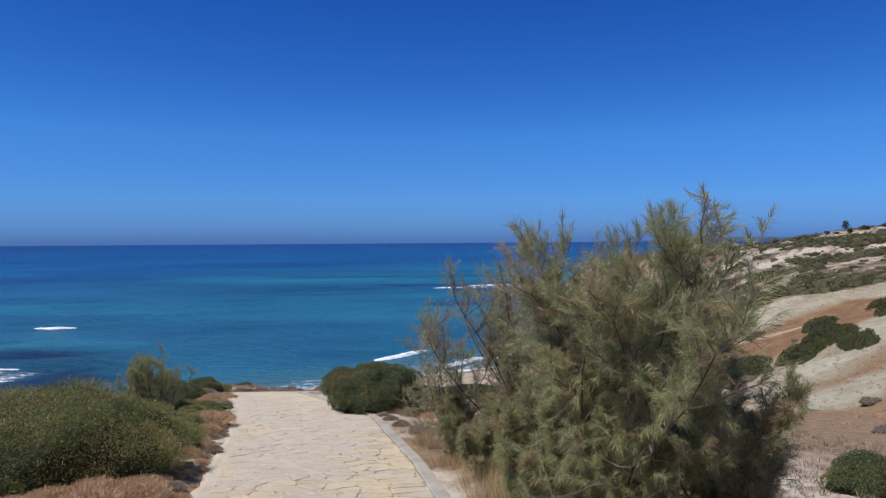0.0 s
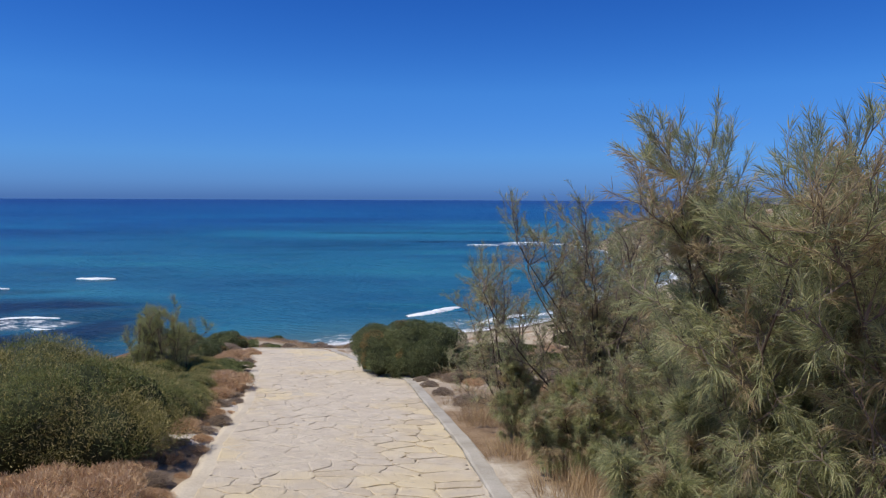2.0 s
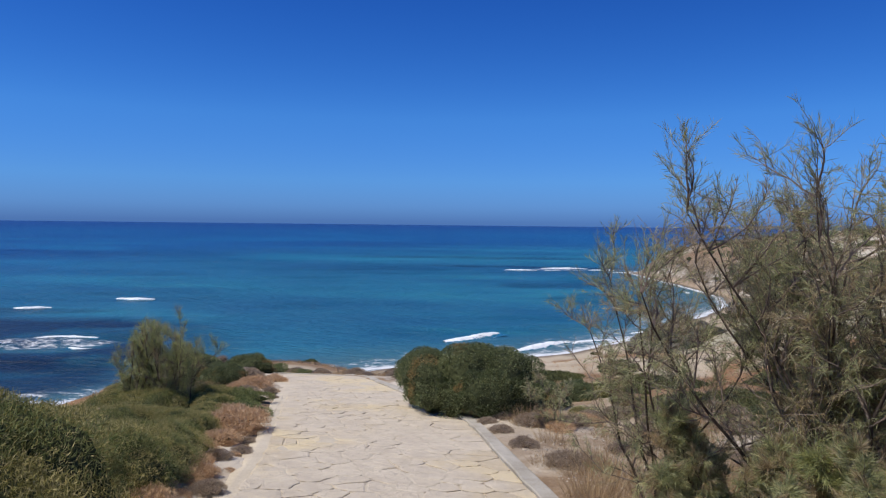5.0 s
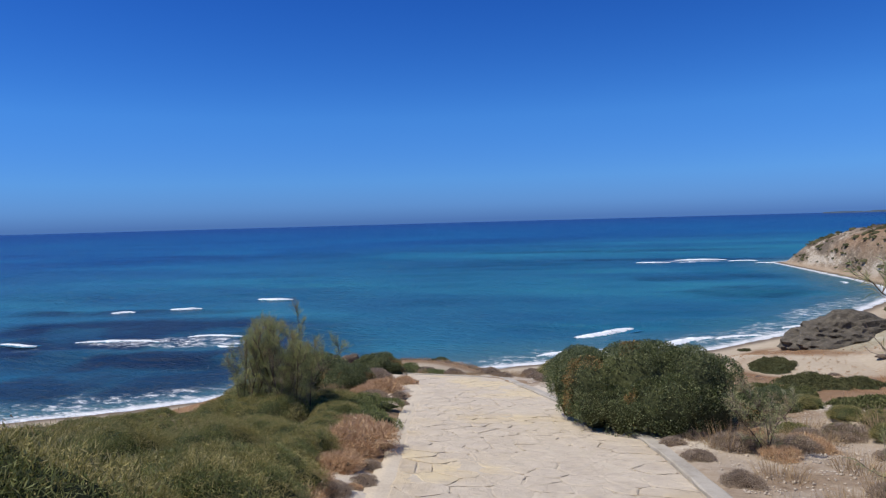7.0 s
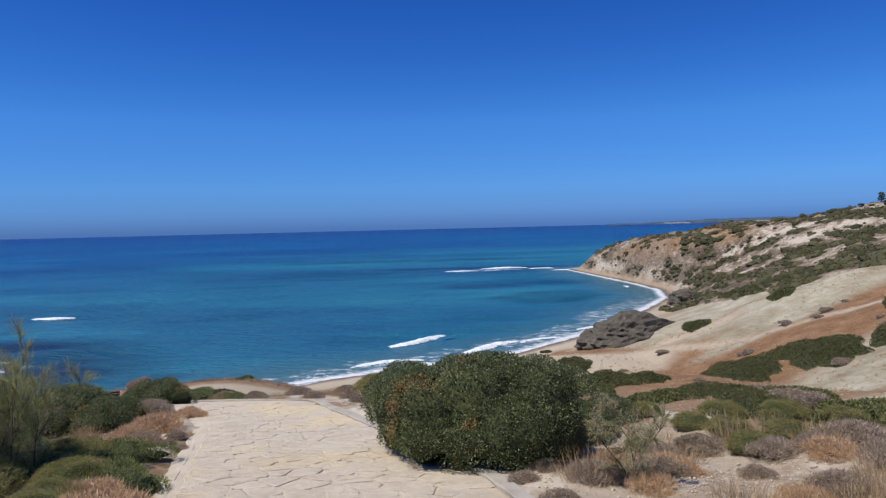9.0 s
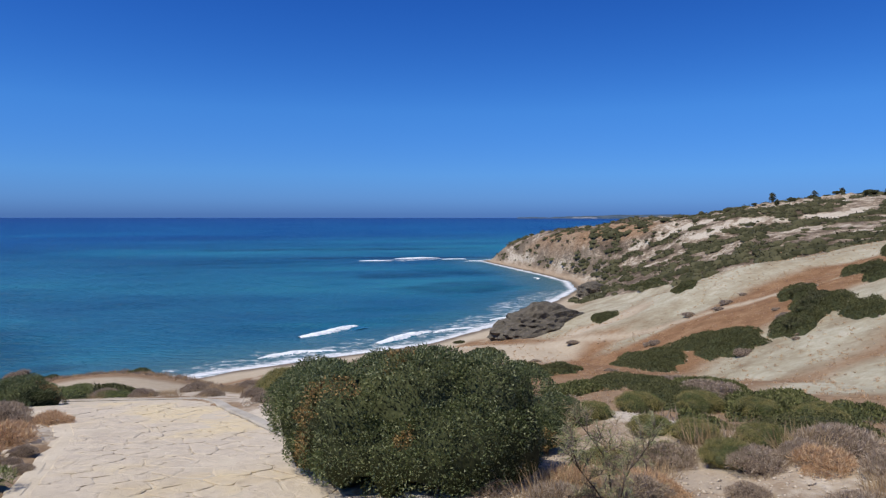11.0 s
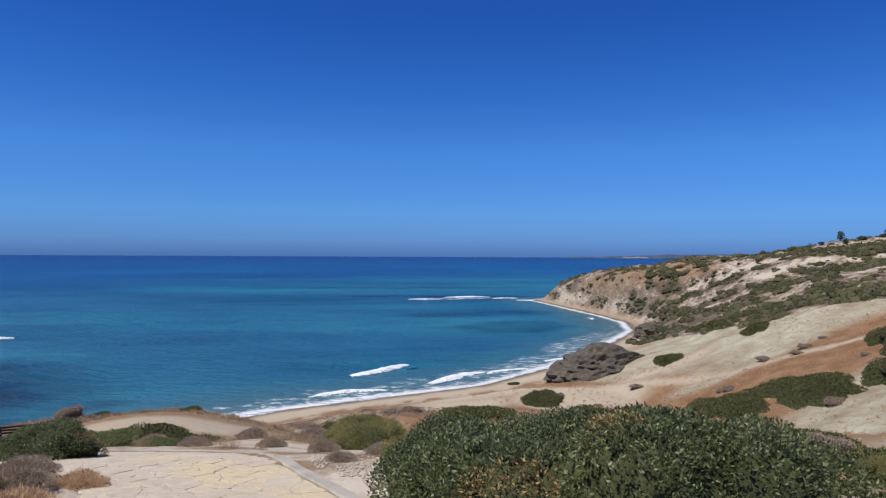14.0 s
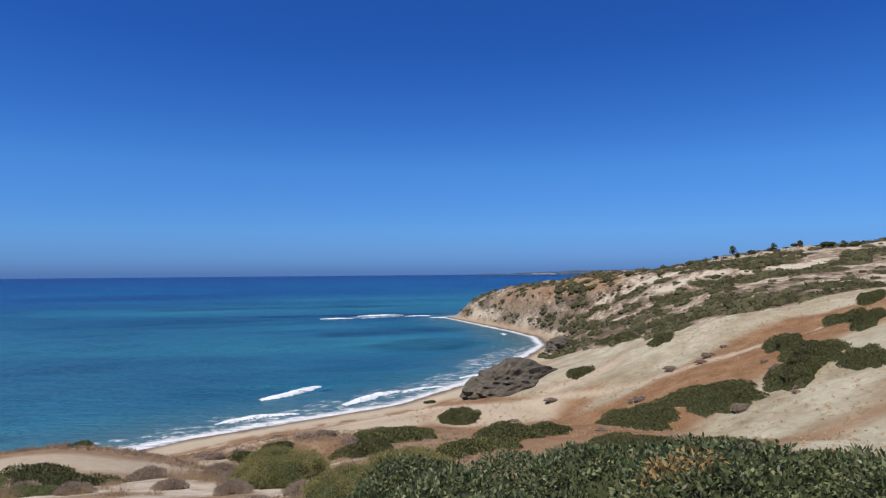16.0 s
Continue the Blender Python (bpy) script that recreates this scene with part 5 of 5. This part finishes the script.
for k, (mx, my, rx, ry, turn, h) in enumerate((
        (29.9, 68.9, 8.6, 2.8, 85, 1.0), (24.8, 72.2, 8.5, 2.7, 79, 0.9), (38.8, 67.1, 6.8, 1.9, 71, 1.2), (34.4, 63.6, 4.4, 2.0, 52, 1.2), (35.9, 58.2, 3.2, 1.3, 66, 1.2),
        (42.9, 76.1, 4.2, 1.6, 61, 1.0), (13.0, 95.4, 3.8, 2.6, 63, 1.1), (11.0, 66.5, 6.5, 2.4, 77, 0.9), (14.5, 66.8, 4.5, 1.6, 75, 0.8), (13.4, 50.1, 7.0, 2.4, 78, 0.7),
        (55.4, 144.0, 10.0, 1.9, 83, 1.0), (45.0, 106.0, 6.0, 1.8, 62, 0.9), (35.0, 112.1, 4.2, 1.9, 70, 0.9), (51.3, 77.8, 6.5, 1.6, 59, 0.9), (62.6, 86.5, 4.6, 1.5, 53, 0.9),
        (47.0, 70.0, 4.0, 1.5, 40, 1.0), (12.2, 40.5, 5.0, 2.4, 60, 0.6), (11.0, 30.4, 3.6, 2.0, 50, 0.7), (-0.4, 61.9, 4.5, 2.0, 96, 0.8), (-7.0, 71.8, 1.7, 1.3, 111, 0.7), (-9.2, 70.0, 1.5, 1.1, 86, 0.6),
        (-13.3, 41.8, 2.2, 1.3, 113, 0.6), (-10.6, 40.2, 1.8, 1.0, 30, 0.6), (-15.6, 40.4, 1.6, 0.9, 60, 0.5))):
    scrub_mat(mx, my, rx, ry, turn, h, 520 + k, leaf=0.13 if my > 55 else 0.09)
for k, (mx, my, rx, ry, turn, h) in enumerate(((2.4, 73.5, 7.0, 3.0, 84, 0.8), (5.5, 56.6, 4.0, 1.8, 70, 0.7), (14.5, 36.4, 3.6, 2.0, 45, 0.7), (9.0, 46.8, 3.4, 1.6, 60, 0.6), (15.8, 44.2, 3.6, 1.8, 70, 0.6))):
    scrub_mat(mx, my, rx, ry, turn, h, 560 + k, "low bright green shrub mat on the dry hillside", FAR_GREEN, 0.15)
low_dark = stand(hill_shrub("hill_shrub", 2.4, 1.5, 1.0, 501, FAR_SHRUB, "low spreading dark green shrub on the dry hillside", 2000, 0.17), 38.0, 66.0, 25, -0.12)
copies(low_dark, ((40.0, 68.6, 70, 0.9), (36.4, 64.4, 150, 0.8), (42.0, 74.2, 30, 0.8), (33.4, 62.0, 200, 0.8), (46.8, 70.0, 20, 0.85), (34.4, 110.6, 30, 0.6), (13.1, 119.0, 20, 0.5), (-5.4, 51.4, 20, 0.4), (-6.6, 45.2, 100, 0.34), (-9.4, 37.4, 30, 0.4)), -0.12)
low_green = stand(hill_shrub("hill_shrub", 2.3, 1.5, 0.8, 502, FAR_GREEN, "low bright green shrub mat on the dry hillside", 2000, 0.16), 2.2, 65.5, 10, -0.12)
copies(low_green, ((4.4, 66.6, 100, 0.7), (8.4, 57.4, 100, 0.7), (15.8, 33.4, 60, 0.7), (9.4, 33.0, 250, 0.7)), -0.12)
dry_low = stand(leafy_bush("hill_shrub", heap(np.random.default_rng(503), 1.6, 1.2, 0.7, 14), 2600, 0.12, 0.03, THORN, "dry grey-brown shrub on the slope", 503, core=DRY_TWIG_SHADE, shrink=0.85, group="hill shrubs"), 13.6, 40.2, 10, -0.1)
dry_spots = []
rngd = np.random.default_rng(79)
for k in range(150):
    gx, gy = rngd.uniform(-26, 46), rngd.uniform(28, 100)
    if (gx < -9 or gx > 8 or gy > 34) and math.hypot((gx + 15) / 7, (gy - 45) / 5.5) > 1:
        if shore_distance(np.array(gx), np.array(gy)) > 10:
            dry_spots.append((gx, gy, rngd.uniform(0, 360), rngd.uniform(0.25, 0.75)))
copies(dry_low, dry_spots[:70], -0.08)
edge_shrub = stand(leafy_bush("hill_shrub", heap(np.random.default_rng(504), 1.3, 1.2, 1.3, 14), 4200, 0.10, 0.02, THORN, "grey-brown rounded shrub on the brow above the beach", 504, core=DRY_TWIG_SHADE, shrink=0.85, group="hill shrubs"), -21.2, 65.5, 0, -0.1)
copies(edge_shrub, ((-25.0, 57.8, 50, 0.75), (-23.2, 64.4, 150, 0.5), (-17.8, 63.4, 10, 0.6)), -0.1)
copies(low_green, ((-23.0, 57.6, 30, 0.45), (-16.6, 55.2, 30, 0.5)), -0.1)


def hillside_scrub():
    """Scrub over the far headland, too many to count."""
    rng = np.random.default_rng(80)
    n = 100000
    x, y = rng.uniform(46, 230, n), rng.uniform(76, 330, n)
    s = shore_distance(x, y)
    z0 = level(x, y)
    m1 = scrub_lanes(x, y, z0)
    bare = bands(x, y, z0, BARE_CHALK)
    tip = smooth(225, 255, y)
    dense = np.maximum(0.55 * bands(x, y, z0, SCRUB_LANES), smooth(0.548, 0.57, m1) * (1 - 0.75 * tip)) * (1 - 0.8 * bare)
    keep = (s > 4) & (rng.random(n) < np.maximum(dense * 0.75, 0.022)) & (head_zone(x, y) > 0.6)
    x, y = x[keep], y[keep]
    z = level(x, y)
    r = rng.uniform(0.35, 0.95, len(x)) * (0.7 + 0.5 * (rng.random(len(x)) < 0.35))
    # rounded clumps: a rim, a shoulder and a top, each uneven
    turn = np.arange(7) / 7 * 2 * np.pi
    form = np.concatenate([np.stack([np.cos(turn), np.sin(turn), np.full(7, -0.25)], 1), np.stack([0.82 * np.cos(turn + 0.4), 0.82 * np.sin(turn + 0.4), np.full(7, 0.42)], 1), [(0, 0, 0.72)]])
    i, j = np.arange(7), (np.arange(7) + 1) % 7
    tri = np.concatenate([np.stack([i, j, 7 + i], 1), np.stack([j, 7 + j, 7 + i], 1), np.stack([7 + i, 7 + j, np.full(7, 14)], 1)])
    size = r[:, None, None] * np.array([1.25, 1.25, 0.95])
    body = np.stack([x, y, z], 1)[:, None] + form[None] * size * (1 + rng.normal(0, 0.16, (len(x), 15, 3)))
    faces = (tri[None] + (np.arange(len(x)) * 15)[:, None, None]).reshape(-1, 3)
    tagged(new("hill_scrub", mesh_data("hill_scrub", body.reshape(-1, 3), faces, HILL_CLUMP, True)), "rounded dark green bushes scattered over the chalky headland", "scrub", kind="stuff")
    count = 9
    c = np.repeat(np.stack([x, y, z], 1), count, 0)
    rr = np.repeat(r, count)[:, None]
    way = unit(rng.normal(size=(len(c), 3)) * [1, 1, 0.8] + [0, 0, 0.45])
    pts = c + way * rr * np.array([1.25, 1.25, 0.75]) * rng.uniform(0.7, 1.05, (len(c), 1)) + [0, 0, 0.05]
    v, f = leaf_quads(pts, unit(way * [1, 1, 0.4] + rng.normal(0, 0.7, way.shape)), (rr[:, 0] * rng.uniform(0.25, 0.5, len(c))), rr[:, 0] * 0.3, rng)
    tagged(new("hill_scrub", mesh_data("hill_scrub", v, f, HILL_CLUMP)), "dark green scrub spotted over the chalky headland", "scrub", kind="stuff")


hillside_scrub()


def small_scrub(name, count, area, seed, material, label, size, limit):
    """Small dry tufts over the slopes."""
    rng = np.random.default_rng(seed)
    x, y = rng.uniform(area[0], area[1], count), rng.uniform(area[2], area[3], count)
    keep = (shore_distance(x, y) > 8) & (path_offset(x, y) > 4) & (np.hypot((x + 15) / 6.5, (y - 45.6) / 4.5) > 1) & (fbm(x / 9, y / 9, 31) + 0.3 * rng.random(count) > limit)
    x, y = x[keep], y[keep]
    z = level(x, y)
    k = 24
    c = np.repeat(np.stack([x, y, z], 1), k, 0)
    r = np.repeat(rng.uniform(0.5, 1.3, len(x)) * size, k)
    base = c + rng.normal(0, 0.35, c.shape) * r[:, None] * [1, 1, 0]
    v, f = leaf_quads(base, unit(rng.normal(0, 0.5, c.shape) + [0, 0, 0.9]), r * rng.uniform(0.4, 1.0, len(r)), r * 0.08, rng)
    tagged(new(name, mesh_data(name, v, f, material)), label, "grass", kind="stuff")


small_scrub("dry_scrub", 9000, (5, 75, 30, 115), 86, RUST, "brown dried tufts covering the slope", 0.22, 0.68)
small_scrub("dry_grass", 6000, (-32, 8, 26, 92), 87, STRAW, "golden dried grass covering the slope", 0.26, 0.42)
small_scrub("dry_scrub", 5000, (-32, 8, 26, 92), 88, THORN, "grey dried tufts covering the slope", 0.26, 0.5)
small_scrub("dry_grass", 1600, (1, 16, 12, 40), 89, THORN, "grey-brown dried grass covering the slope", 0.24, 0.40)


# ---------------------------------------------------------------- pines on the ridge
def pine(seed, height):
    rng = np.random.default_rng(seed)
    thing = new("pine_tree")
    pts, _ = bent(rng, (0, 0, -0.3), (rng.normal(0, 0.08), rng.normal(0, 0.08), 1), height, 6, 0.05, 0.05)
    v, f = tube(pts, np.linspace(0.10, 0.02, 7), 6)
    part("trunk", mesh_data("trunk", v, f, BARK, True), thing)
    base = []
    for t in np.linspace(0.25, 1.0, 9):
        p = pts[0] + (pts[-1] - pts[0]) * t
        reach = height * 0.58 * math.sqrt(max(1.05 - t, 0)) * min(1, t * 2.2) + 0.12
        for _ in range(26):
            a = rng.uniform(0, 2 * math.pi)
            base.append(p + np.array([math.cos(a), math.sin(a), rng.normal(0.05, 0.2)]) * reach * rng.uniform(0.15, 1.0))
    base = np.array(base)
    v, f = leaf_quads(base, unit(rng.normal(0, 1, base.shape) + [0, 0, 0.5]), np.full(len(base), 0.55), np.full(len(base), 0.26), rng)
    part("crown", mesh_data("crown", v, f, FAR_SHRUB), thing)
    return tagged(thing, "dark windswept pine on the ridge line", "tree", "ridge pines")


first_pine = stand(pine(601, 2.8), 124.0, 207.0)
second_pine = stand(pine(602, 1.7), 131.0, 199.0)
ridge = ((97, 234), (113, 231), (121, 210), (128, 196.5), (133, 186.5), (138.5, 178), (145.5, 172.5), (153, 166), (162, 158))
rngp = np.random.default_rng(61)
for k in range(30):
    i = min(int(k / 30 * 8), 7)
    t = k / 30 * 8 - i
    px = ridge[i][0] + (ridge[i + 1][0] - ridge[i][0]) * t + rngp.normal(0, 1.0)
    py = ridge[i][1] + (ridge[i + 1][1] - ridge[i][1]) * t + rngp.normal(0, 1.6)
    if 8 < k < 26 and k % 3 == 0:
        copies((first_pine, second_pine)[k % 2], ((px, py, rngp.uniform(0, 360), rngp.uniform(0.6, 0.95)),), -0.1)
    else:
        copies(low_dark, ((px, py, rngp.uniform(0, 360), rngp.uniform(0.45, 1.0)),), -0.12)


# ---------------------------------------------------------------- bench on the brow
def bench(x, y, turn):
    thing = new("bench")
    thing.matrix_world = pose(x, y, sit(x, y), 0, 0, turn)

    def box(name, sx, sy, sz, px, py, pz, tilt=0.0):
        bm = bmesh.new()
        bmesh.ops.create_cube(bm, size=1.0)
        for v in bm.verts:
            v.co = Vector((v.co.x * sx, v.co.y * sy, v.co.z * sz))
        bmesh.ops.bevel(bm, geom=bm.edges[:], offset=min(sx, sy, sz) * 0.18, segments=1, affect="EDGES")
        part(name, bm_data(name, bm, TIMBER), thing, "", pose(px, py, pz, tilt, 0, 0))

    for k in range(4):
        box("seat_slat", 1.7, 0.085, 0.03, 0, -0.16 + k * 0.105, 0.44)
    for k in range(3):
        box("back_slat", 1.7, 0.03, 0.095, 0, -0.26 - k * 0.02, 0.60 + k * 0.125, -8)
    for sx in (-0.72, 0.72):
        box("leg", 0.07, 0.07, 0.46, sx, 0.15, 0.20)
        box("back_post", 0.07, 0.07, 0.98, sx, -0.24, 0.44, -6)
        box("armrest", 0.06, 0.42, 0.04, sx, -0.03, 0.63)
        box("side_rail", 0.05, 0.42, 0.06, sx, -0.03, 0.40)
    return tagged(thing, "dark slatted timber bench facing the sea", "bench")


bench(-21.5, 46.0, 205)


# ---------------------------------------------------------------- far coast across the water
def far_coast():
    rng = np.random.default_rng(95)
    a = np.radians(np.linspace(13.0, 60.0, 160))
    verts = []
    top = 6 + 22 * smooth(0.0, 0.5, (np.degrees(a) - 13) / 25) + 9 * (fbm(np.degrees(a) * 0.9, a * 0, 96) - 0.5)
    for k, r in enumerate((4200, 4210, 4300, 4500)):
        h = (-1.0 + a * 0, top * 0.45, top * 0.9, top)[k]
        verts.append(np.stack([np.sin(a) * r, np.cos(a) * r, SEA + h + rng.normal(0, 0.5, len(a)) * (k > 0)], 1))
    verts = np.concatenate(verts)
    thing = new("backdrop", mesh_data("backdrop", verts, grid_faces(160, 4), FAR_COAST, True))
    tagged(thing, "low hazy blue coast far across the water", "coast", kind="structure")
    b = np.radians(np.linspace(17.6, 19.6, 20))
    v2 = np.concatenate([np.stack([np.sin(b) * r, np.cos(b) * r, SEA + h + 3 * vnoise(np.degrees(b) * 3, b * 0, 5)], 1) for r, h in ((4190, 0), (4192, 7))])
    part("cliff", mesh_data("cliff", v2, grid_faces(20, 2), FAR_CLIFF), thing, "pale far cliff")


far_coast()


# ---------------------------------------------------------------- flagstones, last
def clipped(poly, px, py, nx, ny):
    """The part of a polygon on the inner side of the line through p with the outward normal n."""
    out = []
    for (ax, ay), (bx, by) in zip(poly, poly[1:] + poly[:1]):
        da, db = (ax - px) * nx + (ay - py) * ny, (bx - px) * nx + (by - py) * ny
        if da <= 0:
            out.append((ax, ay))
        if da * db < 0:
            t = da / (da - db)
            out.append((ax + (bx - ax) * t, ay + (by - ay) * t))
    return out


def stone_cells(rng):
    """Irregular flagstone outlines, in metres along and across the path."""
    wide, seeds = 2.9, []
    a, row = 0.3, 0
    while a < PATH_LENGTH - 0.2:
        c = 0.1 + (row % 2) * 0.22
        while c < wide - 0.05:
            seeds.append((a + rng.normal(0, 0.085), c + rng.normal(0, 0.085)))
            c += rng.uniform(0.28, 0.52)
        a += rng.uniform(0.24, 0.34)
        row += 1
    seeds = np.array(seeds)
    for k, (a, c) in enumerate(seeds):
        poly = [(a - 0.5, max(c - 0.5, 0)), (a + 0.5, max(c - 0.5, 0)), (a + 0.5, min(c + 0.5, wide)), (a - 0.5, min(c + 0.5, wide))]
        d = np.hypot(seeds[:, 0] - a, seeds[:, 1] - c)
        gap = 0.002 + 0.007 * float(smooth(1.6, 2.3, c) * (1 - smooth(18, 22, a))) + 0.005 * float(smooth(0.50, 0.70, fbm(np.array(a * 0.5), np.array(c * 0.8), 17))) + 0.008 * rng.random() ** 4
        for j in np.argsort(d)[1:16]:
            nx, ny = (seeds[j] - (a, c)) / d[j]
            poly = clipped(poly, a + nx * (d[j] / 2 - gap), c + ny * (d[j] / 2 - gap), nx, ny)
        if len(poly) > 2:
            yield poly


def knocked(poly, rng):
    """Corners knocked off, edges a little uneven."""
    out = []
    n = len(poly)
    for i in range(n):
        p, q, r = np.array(poly[i - 1]), np.array(poly[i]), np.array(poly[(i + 1) % n])
        for other in (p, r):
            e = other - q
            l = np.hypot(*e)
            out.append(q + e * min(0.3, rng.uniform(0.012, 0.06) / (l + 1e-6)) + rng.normal(0, 0.006, 2))
        if np.hypot(*(r - q)) > 0.16:
            out.append((q + r) / 2 + rng.normal(0, 0.012, 2))
    return out


def build_stones():
    rng = np.random.default_rng(11)
    single, rest_v, rest_f = 0, [], []
    for cell in stone_cells(rng):
        outline = knocked(cell, rng)
        high, tilt = rng.uniform(0.001, 0.006), rng.normal(0, 0.005, 2)
        m0 = np.mean(outline, 0)
        ring = []
        for a, c in outline:
            wide = np.linalg.norm((on_path(a, 1) - on_path(a, 0))[:2])
            across = (0.17 + c / 2.9 * (wide - 0.20)) / wide
            ring.append(on_path(a, across, high + tilt @ (np.array((a, c)) - m0)))
        ring = np.array(ring)
        mid = ring.mean(0)
        inner = mid + (ring - mid) * 0.88 + (0, 0, 0.005)
        low = ring + (0, 0, -0.03)
        verts = np.vstack([low, ring, inner])
        k = len(ring)
        faces = [(i, (i + 1) % k, k + (i + 1) % k, k + i) for i in range(k)] + [(k + i, k + (i + 1) % k, 2 * k + (i + 1) % k, 2 * k + i) for i in range(k)]
        faces.append(tuple(range(2 * k, 3 * k)))
        if 8.0 < mid[1] < 20.0 and single < 300:
            me = bpy.data.meshes.new("flagstone")
            me.from_pydata((verts - mid).tolist(), [], faces)
            me.materials.append(STONE)
            part("flagstone", me, PAVEMENT, "", Matrix.Translation(mid.tolist()))
            single += 1
        else:
            base = len(rest_v)
            rest_v.extend(verts.tolist())
            rest_f.extend(tuple(i + base for i in f) for f in faces)
    me = bpy.data.meshes.new("flagstones")
    me.from_pydata(rest_v, [], rest_f)
    me.materials.append(STONE)
    tagged(part("flagstones", me, PAVEMENT, "pale irregular flagstones"), kind="stuff")


build_stones()
